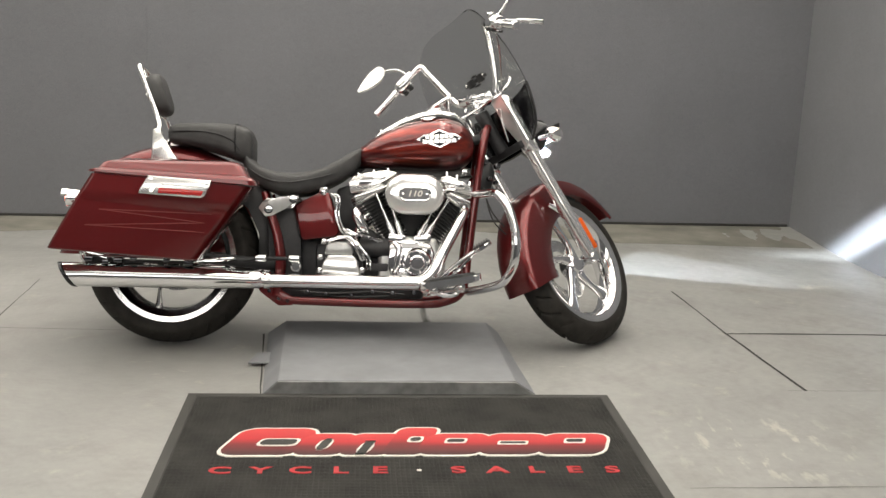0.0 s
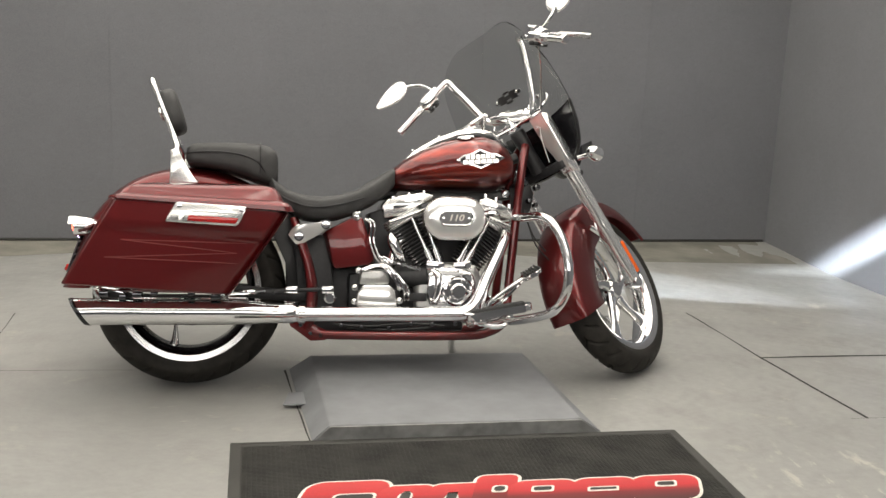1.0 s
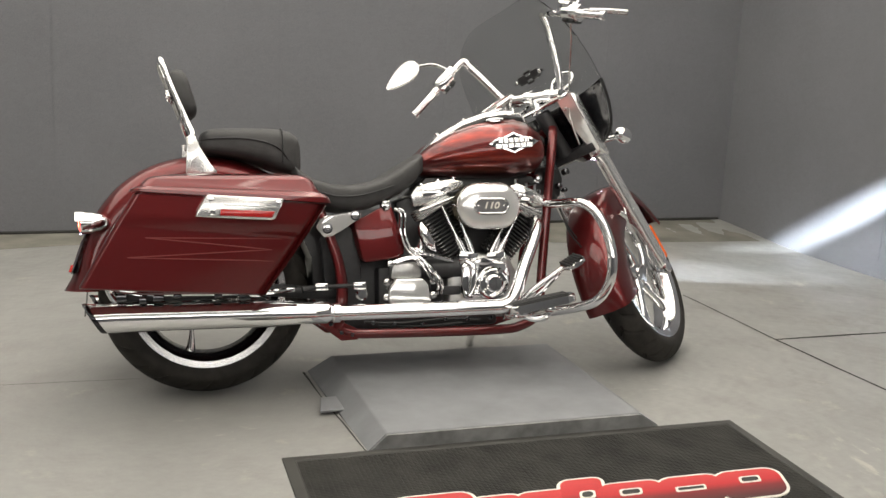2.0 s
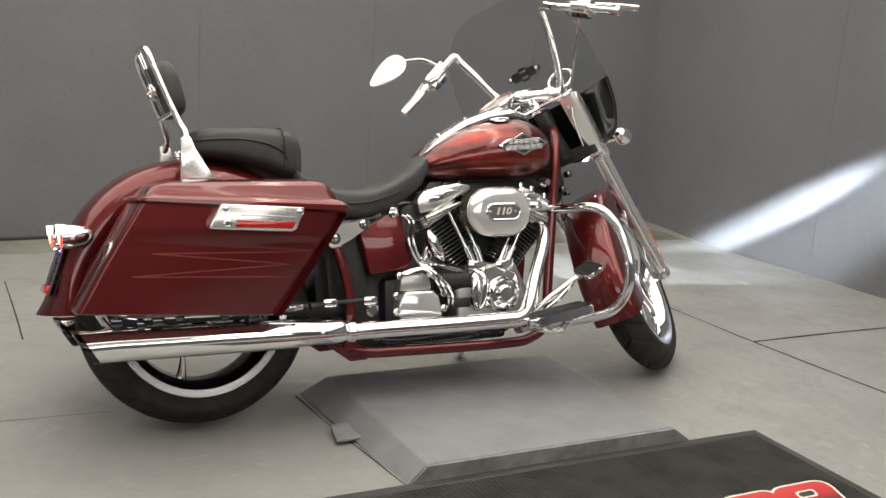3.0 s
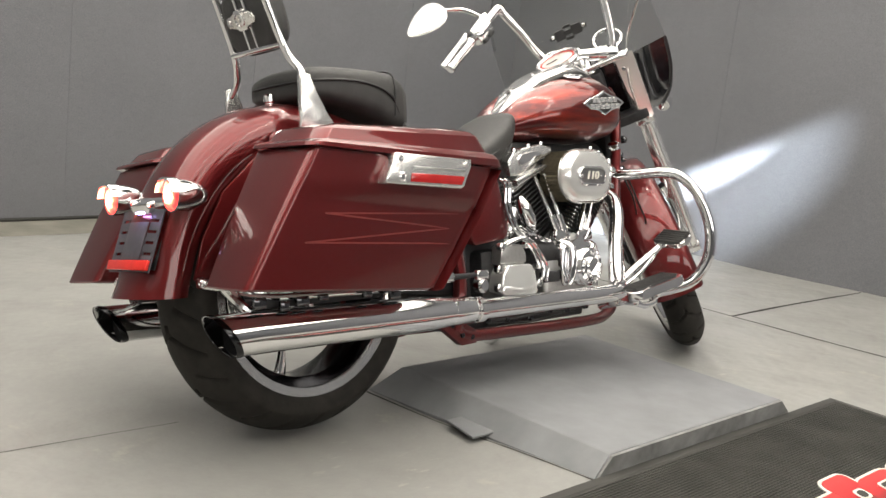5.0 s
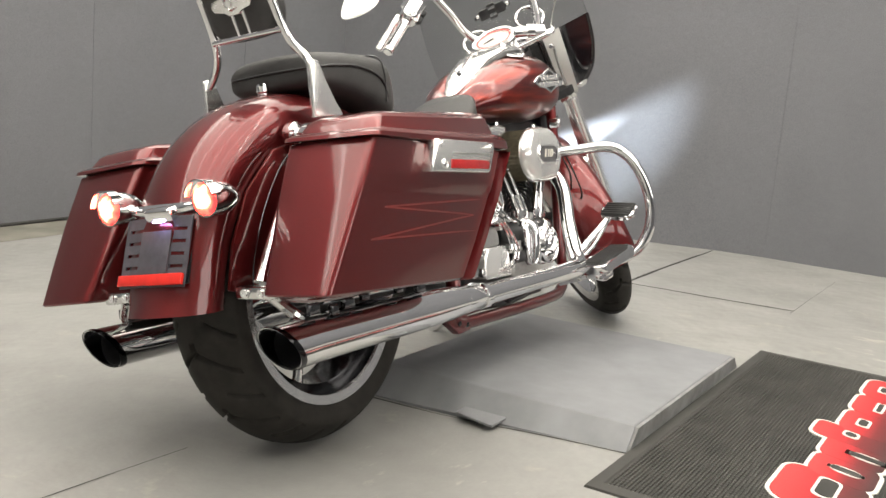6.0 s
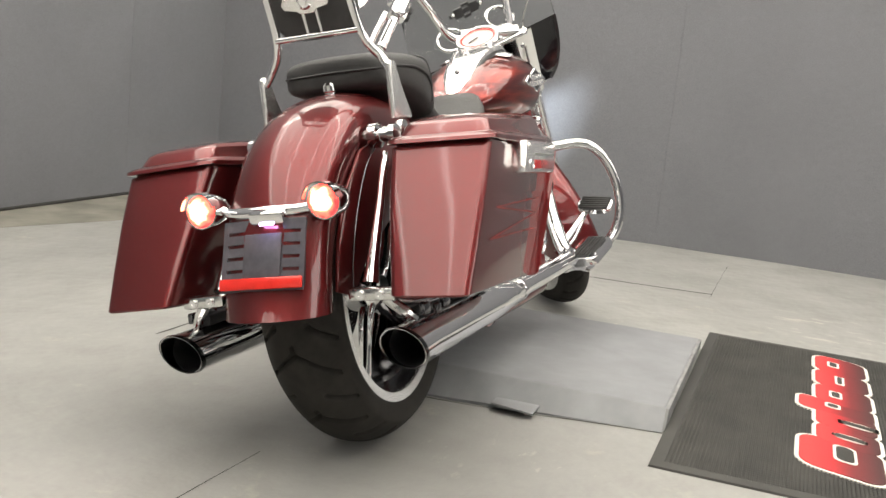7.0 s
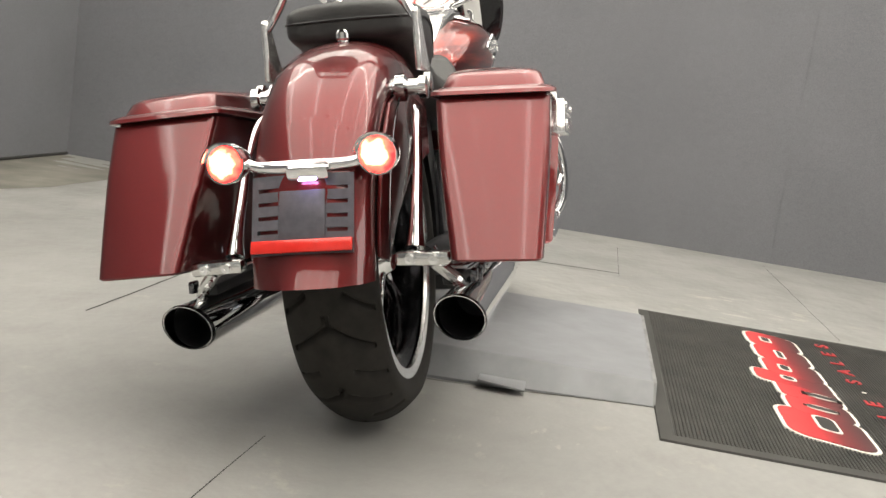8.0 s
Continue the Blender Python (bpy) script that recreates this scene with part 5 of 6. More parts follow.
part("boss", lathe([(0.017, 0), (0.017, 0.004), (0.013, 0.006), (0.012, 0.003), (0.007, 0.003), (0.006, 0.007), (0, 0.007)], (-0.107, 0, 0.945), (-1, 0, -0.38), 22), "chrome", sissy)
for y in (-0.042, 0.042):
    part("bolt", bolt((-0.107, y, 0.945), (-1, 0, -0.38), 0.005, 0.003), "chrome", plate_b)
# pad: a rounded cushion that leans with the bar
bm = bmesh.new()
rows = []
for t, k in ((-0.028, 0.80), (-0.024, 0.93), (-0.010, 1.0), (0.010, 1.0), (0.024, 0.92), (0.031, 0.75), (0.033, 0.45)):
    rows.append([(t, y * k, z * k) for y, z in oval(0.098, -0.082, 0.082, 3.2, 32)])
rings(bm, rows)
bm.transform(Matrix.Translation((-0.066, 0, 0.952)) @ Matrix.Rotation(radians(-17), 4, "Y"))
part("backrest_pad", bm, "vinyl", sissy, "black padded backrest", 60)

# ---- rear end ----
for s in (-1, 1):
    c = Vector((-0.355, s * 0.132, 0.543))
    bm = lathe([(0.006, -0.062), (0.018, -0.055), (0.028, -0.035), (0.033, -0.010), (0.0345, 0.012), (0.0345, 0.020), (0.031, 0.020), (0.031, 0.014)], c, (-1, 0, 0), 30)
    sg = part("tail_signal", bm, "chrome", bike, "chrome bullet tail lamp with a lit red lens")
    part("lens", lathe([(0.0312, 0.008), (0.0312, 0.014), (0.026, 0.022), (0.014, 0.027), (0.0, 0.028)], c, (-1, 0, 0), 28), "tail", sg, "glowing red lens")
    bm = bmesh.new()
    rows = []
    for x, g in ((0.012, 0.0), (0.036, 0.0), (0.036, 0.0025), (0.012, 0.0025)):
        rows.append([c + Vector((-x, (0.0345 + g) * math.cos(a), (0.0345 + g) * math.sin(a))) for a in (radians(10 + 160 * k / 20) for k in range(21))])
    vs = [[bm.verts.new(p) for p in row] for row in rows]
    for a_, b_ in zip(vs, vs[1:] + vs[:1]):
        for k in range(20):
            bm.faces.new((a_[k], a_[k + 1], b_[k + 1], b_[k]))
    part("visor", bm, "chrome", sg)
bm = tube([(-0.345, -0.105, 0.541), (-0.350, -0.085, 0.532), (-0.356, -0.05, 0.528), (-0.357, 0, 0.527), (-0.356, 0.05, 0.528), (-0.350, 0.085, 0.532), (-0.345, 0.105, 0.541)], [0.008, 0.010, 0.012, 0.013, 0.012, 0.010, 0.008], 14, 6)
bar = part("signal_bar", bm, "chrome", bike, "chrome bar between the tail lamps")
part("lamp_cap", box((-0.365, -0.012, 0.522), (0.040, 0.075, 0.026), 0.008, Matrix.Rotation(radians(-18), 3, "Y")), "chrome", bar)
part("plate_lamp", box((-0.377, -0.012, 0.508), (0.014, 0.03, 0.004), 0.001, Matrix.Rotation(radians(-18), 3, "Y")), "plate_lamp", bar, "small lit plate lamp")
# plate bracket, tilted, with slots cut through
TILT_P = Matrix.Translation((-0.385, 0.0, 0.452)) @ Matrix.Rotation(radians(19), 4, "Y")
bm = bmesh.new()
xs = [-0.088, -0.078, -0.042, 0.042, 0.078, 0.088]
zs = [-0.070] + [v for k in range(4) for v in (-0.034 + 0.024 * k, -0.034 + 0.024 * k + 0.007)] + [0.066]
for i in range(5):
    for j in range(len(zs) - 1):
        if i in (1, 3) and j % 2 == 1:
            continue
        box((0, (xs[i] + xs[i + 1]) / 2, (zs[j] + zs[j + 1]) / 2), (0.003, xs[i + 1] - xs[i] + 0.0002, zs[j + 1] - zs[j] + 0.0002), 0, None, bm)
bm.transform(TILT_P)
pb = part("plate_bracket", bm, "plate", bike, "black slotted number-plate bracket with no plate")
# black sheet added behind the slots to give them their shade
bm = box((0.014, 0, 0.0), (0.004, 0.166, 0.122), 0.001)
bm.transform(TILT_P)
part("slot_shade", bm, "black", pb, "black sheet standing in for the shade behind the slots")
bm = box((-0.004, 0, -0.004), (0.004, 0.080, 0.084), 0.002)
bm.transform(TILT_P)
part("centre_panel", bm, "plate", pb)
bm = box((-0.006, 0, -0.056), (0.008, 0.174, 0.022), 0.002)
bm.transform(TILT_P)
part("reflector", bm, "bright_red", pb, "red reflector strip")
for s in (-1, 1):
    # chrome guard rails from the fender strut down to the bag bracket
    bm = tube([(-0.118, s * 0.150, 0.620), (-0.150, s * 0.158, 0.590), (-0.200, s * 0.164, 0.52), (-0.262, s * 0.166, 0.420), (-0.285, s * 0.166, 0.375)], [0.006, 0.008, 0.0085, 0.012, 0.018], 12, 6, flat=1.0)
    rail = part("bag_guard", bm, "chrome", bike, "chrome saddlebag guard rail")
    part("bracket", box((-0.315, s * 0.185, 0.362), (0.035, 0.095, 0.024), 0.006), "alu", rail)
    part("hanger", tube([(-0.30, s * 0.20, 0.352), (-0.285, s * 0.23, 0.322), (-0.27, s * 0.242, 0.305)], 0.012, 10, 4), "alu", rail)
    for dy in (0.165, 0.205):
        part("bolt", bolt((-0.333, s * dy, 0.362), (-1, 0, 0), 0.008, 0.005), "chrome", rail)
    # docking post between fender and bag
    part("docking_post", lathe([(0.012, 0.0), (0.012, 0.012), (0.026, 0.014), (0.027, 0.032), (0.014, 0.036), (0.014, 0.056), (0.022, 0.058), (0.022, 0.072), (0, 0.073)], (-0.095, s * 0.100, 0.657), (0, s, 0), 22), "chrome", bike, "chrome docking post")
    part("docking_knob", lathe([(0.008, 0.0), (0.008, 0.05), (0.019, 0.052), (0.019, 0.064), (0, 0.066)], (-0.055, s * 0.110, 0.668), (0, s, 0), 18), "alu", bike)
    part("strut_cover", slab([(0.20, 0.62), (-0.02, 0.66), (-0.15, 0.63), (-0.24, 0.55), (-0.295, 0.45), (-0.318, 0.365), (-0.25, 0.345), (-0.17, 0.42), (0.0, 0.50), (0.2, 0.52)], s * 0.104, s * 0.112, 0.003), "paint", bike, "burgundy side wall of the rear fender")
    # thin curved line in dark chrome on the side wall
    part("fender_side_line", tube([(-0.030, s * 0.1135, 0.640), (-0.090, s * 0.1135, 0.628), (-0.145, s * 0.1135, 0.585), (-0.205, s * 0.1135, 0.50), (-0.245, s * 0.1135, 0.41), (-0.255, s * 0.1135, 0.355)], 0.0014, 8, 6), "dark_chrome", bike, "thin dark-chrome line along the fender side")
# shock and inner clutter behind the wheel guard
# guard enlarged as black fill for the dark gap ahead of the wheel
part("inner_guard", slab([(0.22, 0.62), (0.36, 0.60), (0.40, 0.46), (0.37, 0.30), (0.33, 0.30), (0.345, 0.42), (0.30, 0.52), (0.20, 0.58)], -0.09, 0.09, 0.008), "black", bike, "black inner rear guard and dark gap fill")

# ---- front end ----


def leg_x(z):
    return 1.586 - (z - 0.330) * math.tan(RAKE)


for s in (-1, 1):
    y = s * 0.118
    pts = [(leg_x(z), y, z) for z in (0.300, 0.36, 0.52, 0.545, 0.60, 0.735)]
    bm = tube(pts, [0.018, 0.029, 0.0285, 0.0275, 0.0265, 0.026], 20, 3)
    leg = part("fork_slider", bm, "soft_chrome", bike, "chrome fork slider", 40, True)
    bm = bmesh.new()
    rows = []
    for z, r in ((0.728, 0.028), (0.734, 0.034), (0.77, 0.035), (0.90, 0.036), (0.932, 0.036), (0.940, 0.031)):
        rows.append([(leg_x(z) + r * math.cos(a), y + r * math.sin(a), z) for a in (2 * math.pi * k / 28 for k in range(28))])
    rings(bm, rows)
    part("upper_cover", bm, "soft_chrome", leg, "chrome upper fork cover", 40, True)
    # flat back plate of the shroud between the legs
    outl = [(0.150, 0.935), (0.088, 0.935), (0.092, 0.830), (0.112, 0.760), (0.132, 0.735), (0.146, 0.742)]
    bm = bmesh.new()
    rings(bm, [[(leg_x(z_) - 0.044 + 0.04 * (0.15 - y_) + off, s * y_, z_) for y_, z_ in outl] for off in (0.0, 0.005)])
    shroud = part("shroud_plate", bm, "buffed", leg, "flat chrome back plate of the fork shroud", 30, True)
    part("bolt", bolt((leg_x(0.895) - 0.044 + 0.04 * 0.055, s * 0.105, 0.895), (-1, 0, -0.3), 0.006, 0.005), "chrome", shroud, "", 35, True)
    part("fork_cap", lathe([(0.020, 0), (0.020, 0.008), (0.012, 0.014), (0, 0.014)], (leg_x(0.936), y, 0.936), AX, 6), "chrome", leg, "", 40, True)
    part("axle_cap", lathe([(0.022, -0.03), (0.024, 0.0), (0.022, 0.022), (0.014, 0.028), (0.0, 0.028)], (FA.x, y, FA.z), (0, s, 0), 20), "chrome", leg, "", 40, True)
    # side reflector on the slider
    bm = box((0, 0, 0), (0.020, 0.010, 0.135), 0.004)
    bm.transform(Matrix.Translation((leg_x(0.414) + 0.040, y + s * 0.016, 0.414)) @ Matrix.Rotation(-RAKE, 4, "Y"))
    part("reflector", bm, "orange", leg, "amber side reflector", 40, True)
    # fender stays
    part("fender_stay", tube([(leg_x(0.50), y - s * 0.02, 0.50), (leg_x(0.52) - 0.05, s * 0.088, 0.53)], 0.012, 10), "chrome", leg, "", 40, True)
    # front turn signal
    c = Vector((1.405, s * 0.195, 0.790)) if s < 0 else Vector((1.43, 0.195, 0.845))
    bm = lathe([(0.004, -0.042), (0.016, -0.036), (0.025, -0.021), (0.0295, 0.0), (0.0305, 0.010), (0.027, 0.020), (0.013, 0.027), (0, 0.028)], c, (1, 0, -0.1), 26)
    sig = part("turn_signal", bm, "chrome", bike, "chrome bullet front turn signal", 40, True)
    part("stalk", tube([c + Vector((-0.020, -s * 0.065, 0.002)), c + Vector((-0.010, -s * 0.025, 0)), c + Vector((-0.005, -s * 0.005, 0))], 0.010, 10, 4), "chrome", sig, "", 40, True)
# brake caliper on the left disc
part("caliper", slab([(1.49, 0.40), (1.55, 0.43), (1.56, 0.33), (1.52, 0.27), (1.48, 0.31)], 0.045, 0.105, 0.012), "engine_black", bike, "black brake caliper", 35, True)
# triple trees
for z in (0.765, 0.945):
    th = 0.015 if z < 0.9 else 0.007
    bm = slab(rounded(-0.032 if z < 0.9 else -0.040, 0.034, -0.140, 0.140, 0.03, 4), -th, th, 0.005, "z")
    bm.transform(Matrix.Translation((leg_x(z) - 0.018, 0, z)) @ Matrix.Rotation(-RAKE, 4, "Y"))
    part("fork_yoke", bm, "engine_black" if z < 0.9 else "chrome", bike, "fork yoke", 35, True)
# headlamp
HL = Vector((1.480, 0, 0.872))
HD = Vector((math.cos(radians(5)), 0, -math.sin(radians(5))))
bm = lathe([(0.02, -0.09), (0.05, -0.07), (0.075, -0.03), (0.082, 0.0), (0.084, 0.012), (0.077, 0.018), (0.075, 0.010), (0.073, 0.004)], HL, HD, 40)
hl = part("headlamp", bm, "gloss_black", bike, "glossy black headlamp shell", 40, True)
part("lens", lathe([(0.074, 0.002), (0.074, 0.008), (0.054, 0.018), (0.0, 0.024)], HL, HD, 36), "headlight", hl, "lit headlamp lens", 40, True)

# windscreen: curved smoked sheet with a black lower panel
def screen_pt(u, v, off=0.0):
    """u from -1 (right) to 1 (left), v from 0 (foot) to 1 (top)."""
    z = 0.765 + 0.55 * v
    cx = float(np.interp(z, (0.765, 0.95, 1.09, 1.30, 1.36), (1.372, 1.296, 1.226, 1.118, 1.082)))
    w = float(np.interp(z, (0.765, 0.79, 0.83, 0.88, 0.95, 1.06, 1.18, 1.28, 1.34), (0.185, 0.215, 0.240, 0.256, 0.264, 0.262, 0.252, 0.236, 0.212)))
    drop = 0.125 * max(0.0, (v - 0.40) / 0.60) * abs(u) ** 4
    x = cx - 0.075 * abs(u) ** 2.2 + 0.5 * drop + off
    return Vector((x, u * w, z - drop))


def sheet(v0, v1, nu, nv, thick, bulge=0.0):
    bm = bmesh.new()
    front = [[bm.verts.new(screen_pt(-1 + 2 * i / nu, v0 + (v1 - v0) * j / nv, bulge)) for i in range(nu + 1)] for j in range(nv + 1)]
    back = [[bm.verts.new(screen_pt(-1 + 2 * i / nu, v0 + (v1 - v0) * j / nv, bulge - thick)) for i in range(nu + 1)] for j in range(nv + 1)]
    for g, flip in ((front, False), (back, True)):
        for j in range(nv):
            for i in range(nu):
                f = (g[j][i], g[j][i + 1], g[j + 1][i + 1], g[j + 1][i])
                bm.faces.new(f[::-1] if flip else f)
    for a_, b_ in ((front[0], back[0]), (front[-1], back[-1]), ([r[0] for r in front], [r[0] for r in back]), ([r[-1] for r in front], [r[-1] for r in back])):
        for i in range(len(a_) - 1):
            bm.faces.new((a_[i], a_[i + 1], b_[i + 1], b_[i]))
    return bm


ws = part("windscreen", sheet(0.30, 1.0, 32, 22, 0.004), "smoke", bike, "smoked clear acrylic windscreen with black lower fairing", 50, True)
part("lower_fairing", sheet(0.0, 0.335, 28, 14, 0.012, 0.004), "gloss_black", ws, "glossy black lower fairing", 50, True)
for s in (-1, 1):
    part("edge_trim", tube([screen_pt(s * 0.995, v, -0.002) for v in (0.0, 0.05, 0.10, 0.18, 0.26, 0.335)], 0.006, 8, 4), "black", ws, "", 40, True)
# clamp bracket on the inside of the screen
p0 = screen_pt(0.05, 0.575, -0.014)
for kind, y, z, w, h in (("clamp_jaw", -0.028, 0.0, 0.034, 0.034), ("clamp_jaw", 0.028, 0.0, 0.034, 0.034), ("clamp_bar", 0.0, 0.0, 0.04, 0.016), ("clamp_ear", -0.052, 0.0, 0.022, 0.014),
                         ("clamp_ear", 0.052, 0.0, 0.022, 0.014), ("clamp_plate", 0.0, -0.020, 0.028, 0.010), ("clamp_plate", 0.0, 0.020, 0.028, 0.010)):
    bm = box((0, y, z), (0.012, w, h), 0.003)
    bm.transform(Matrix.Translation(p0) @ Matrix.Rotation(radians(-27), 4, "Y"))
    part(kind, bm, "black", ws, "black clamp bracket inside the screen", 35, True)
for s in (-1, 1):
    part("knob", lathe([(0.006, 0), (0.006, 0.004), (0.003, 0.006), (0, 0.006)], p0 + Vector((-0.007, s * 0.052, 0)), (-1, 0, -0.4), 10), "alu", ws, "", 35, True)

# handlebars
def bend(pts, r=0.0135):
    return tube(pts, r, 14, 7)


STEM = STEER @ Vector((leg_x(0.965) - 0.03, 0, 0.985))
part("riser", lathe([(0.034, -0.055), (0.030, -0.045), (0.018, -0.025), (0.018, -0.004), (0, -0.003)], STEM + Vector((0, 0, -0.01)), AX, 20), "chrome", bike, "chrome handlebar riser")
left_pts = [(1.165, 0.045, 0.965), (1.135, 0.088, 0.962), (1.100, 0.126, 0.984), (1.035, 0.151, 1.055), (0.985, 0.174, 1.110), (0.974, 0.178, 1.125), (0.962, 0.181, 1.131), (0.950, 0.184, 1.122), (0.908, 0.195, 1.076), (0.868, 0.206, 1.030), (0.790, 0.227, 0.942)]
right_pts = [(1.165, 0.045, 0.965), (1.20, 0.010, 0.965), (1.238, -0.030, 0.972), (1.252, -0.040, 1.02), (1.242, -0.028, 1.12), (1.222, -0.006, 1.23), (1.208, 0.003, 1.270), (1.206, -0.020, 1.283), (1.21, -0.08, 1.268), (1.22, -0.16, 1.25), (1.235, -0.25, 1.234), (1.282, -0.345, 1.212)]
bars = part("handlebar", bend(left_pts), "chrome", bike, "tall chrome handlebar")
part("right_bend", bend(right_pts), "chrome", bars)


def grip(a, c, name, label):
    a, c = Vector(a), Vector(c)
    d = c - a
    prof = [(0.015, 0.0), (0.0168, 0.003), (0.0168, 0.011), (0.0148, 0.013), (0.0148, d.length - 0.016), (0.0165, d.length - 0.014), (0.0165, d.length - 0.004), (0.013, d.length), (0, d.length)]
    g = part(name, lathe(prof, a, d, 20), "chrome", bars, label)
    # black rubber bands let into the grip
    for k in range(3):
        off = d.normalized().orthogonal().normalized()
        q = Matrix.Rotation(2 * math.pi * k / 3 + 0.5, 3, d.normalized())
        o = q @ off * 0.0088
        part("rubber_inlay", tube([a + d * 0.13 + o, a + d * 0.86 + o], 0.0068, 10), "black", g)
    return g


grip((0.866, 0.206, 1.028), (0.782, 0.229, 0.934), "grip", "chrome and black rubber grip")
grip((1.240, -0.262, 1.232), (1.284, -0.350, 1.212), "grip", "chrome and black rubber grip")
# switch housings and levers
for c, d, l0, l1, res in (((0.893, 0.199, 1.057), (-0.66, 0.17, -0.74), (0.875, 0.235, 1.050), (0.802, 0.272, 0.952), ((0.912, 0.215, 1.092))), ((1.222, -0.232, 1.240), (0.42, -0.88, -0.2), (1.255, -0.245, 1.245), (1.392, -0.300, 1.236), ((1.205, -0.215, 1.268)))):
    dv = Vector(d).normalized()
    sw = part("switch_housing", lathe([(0.016, -0.036), (0.029, -0.032), (0.031, 0.0), (0.031, 0.028), (0.027, 0.034), (0.016, 0.034)], c, d, 18), "chrome", bars, "chrome switch housing")
    for k, (du, dw) in enumerate(((-0.014, 0.012), (0.014, 0.012), (-0.014, -0.012), (0.014, -0.012))):
        q = dv.to_track_quat("Z", "Y").to_matrix()
        part("button", box(Vector(c) + q @ Vector((dw * 1.1, -0.027, du)), (0.022, 0.016, 0.023), 0.004, q), "black", sw)
    part("master_cylinder", box(Vector(res), (0.055, 0.040, 0.030), 0.008, dv.to_track_quat("X", "Z").to_matrix()), "chrome", bars, "chrome fluid reservoir")
    m1 = Vector(l0).lerp(Vector(l1), 0.5) + Vector((0.006, 0.004, 0.004))
    part("lever", tube([l0, m1, l1], [0.008, 0.0065, 0.0075], 10, 6, flat=1.5), "chrome", bars, "chrome lever")


def mirror(root, mid, c, nrm, ax, name="mirror"):
    """Teardrop mirror on a bent stalk; ax points to its narrow tip."""
    st = part(name, tube([root, mid, Vector(c) - Vector(ax) * 0.058], [0.006, 0.0065, 0.005], 10, 7), "chrome", bars, "teardrop chrome mirror on a stalk")
    n, t = Vector(nrm).normalized(), Vector(ax).normalized()
    b = n.cross(t).normalized()
    bm = bmesh.new()
    rows = []
    for h, k in ((-0.016, 0.35), (-0.013, 0.70), (-0.006, 0.94), (0.0, 1.0), (0.004, 1.0), (0.004, 0.93)):
        row = []
        for i in range(36):
            a = 2 * math.pi * i / 36
            lx = 0.074 * math.cos(a)
            wy = 0.041 * math.sin(a) * (1 - 0.42 * math.cos(a))
            row.append(Vector(c) + t * (lx * k) + b * (wy * k) + n * h)
        rows.append(row)
    rings(bm, rows)
    part("shell", bm, "chrome", st)
    rows = [[Vector(c) + t * (0.074 * math.cos(a) * 0.93) + b * (0.041 * math.sin(a) * (1 - 0.42 * math.cos(a)) * 0.93) + n * h for a in (2 * math.pi * i / 36 for i in range(36))] for h in (0.0036, 0.0046)]
    part("glass", rings(bmesh.new(), rows), "chrome", st, "mirror glass")
    loop_ = [Vector(c) + t * (0.074 * math.cos(a) * 0.93) + b * (0.041 * math.sin(a) * (1 - 0.42 * math.cos(a)) * 0.93) + n * 0.0046 for a in (2 * math.pi * i / 36 for i in range(37))]
    part("rim_line", tube(loop_, 0.0013, 6, 1), "dark_chrome", st, "thin dark line round the glass")


mirror((0.905, 0.205, 1.105), (0.865, 0.245, 1.130), (0.758, 0.300, 1.092), (-0.42, -0.75, 0.45), (-0.72, 0.30, -0.60))
mirror((1.225, -0.225, 1.255), (1.262, -0.250, 1.315), (1.300, -0.262, 1.385), (-0.75, -0.62, 0.05), (0.30, -0.32, 0.30))
# round bezel and cables in front of the riser
ringc = Vector((1.282, 0.002, 1.034))
bm = bmesh.new()
q = Vector((-0.75, -0.35, 0.55)).to_track_quat("Z", "Y").to_matrix()
rings(bm, [[ringc + q @ Vector(((0.045 + 0.0065 * math.cos(b)) * math.cos(a), (0.045 + 0.0065 * math.cos(b)) * math.sin(a), 0.0065 * math.sin(b))) for b in (2 * math.pi * k / 10 for k in range(10))] for a in (2 * math.pi * i / 32 for i in range(32))], loop=True)
part("bezel_ring", bm.copy(), "chrome", bars, "chrome ring")
bm.transform(STEER @ Matrix.Diagonal((1, -1, 1, 1)) @ STEER.inverted())
part("bezel_ring", bm, "chrome", bars, "chrome ring")
part("bar_clamp", tube([STEM + Vector((-0.035, 0.075, -0.006)), STEM + Vector((0.01, 0.0, -0.006)), STEM + Vector((0.075, -0.085, -0.004))], 0.0215, 18, 5), "chrome", bars, "chrome bar clamp")
for q_ in (-0.35, 0.55):
    part("clamp_cap", lathe([(0.0225, -0.014), (0.028, -0.012), (0.028, 0.012), (0.0225, 0.014)], STEM + Vector((0.02 + 0.055 * q_, -0.005 - 0.08 * q_, -0.005)), (0.55, -0.80, 0.0), 18), "chrome", bars)
part("gauge_stalk", tube([STEM + Vector((0.03, -0.02, 0.0)), ringc + Vector((-0.01, 0, -0.04))], 0.012, 12), "chrome", bars)
part("brake_hose", tube([(1.218, -0.215, 1.245), (1.25, -0.15, 1.15), (1.27, -0.085, 1.02), (1.272, -0.085, 0.90), (1.30, -0.10, 0.80)], 0.0038, 8, 7), "alu", bike, "thin braided silver brake hose")
for pts in ([(1.205, -0.10, 0.62), (1.235, -0.135, 0.50), (1.29, -0.12, 0.44), (1.33, -0.06, 0.42)], [(1.21, -0.09, 0.60), (1.24, -0.11, 0.52), (1.30, -0.08, 0.46)]):
    part("cable", tube(pts, 0.0028, 8, 7), "wire", bike, "thin black control cable")
# one black block added for the dark clutter between tank and fork
part("clutter_block", slab([(1.190, 0.60), (1.180, 0.715), (1.205, 0.730), (1.242, 0.72), (1.256, 0.68), (1.245, 0.62), (1.215, 0.585)], -0.055, 0.045, 0.012), "black", bike, "black block added in place of the dark clutter behind the fork")
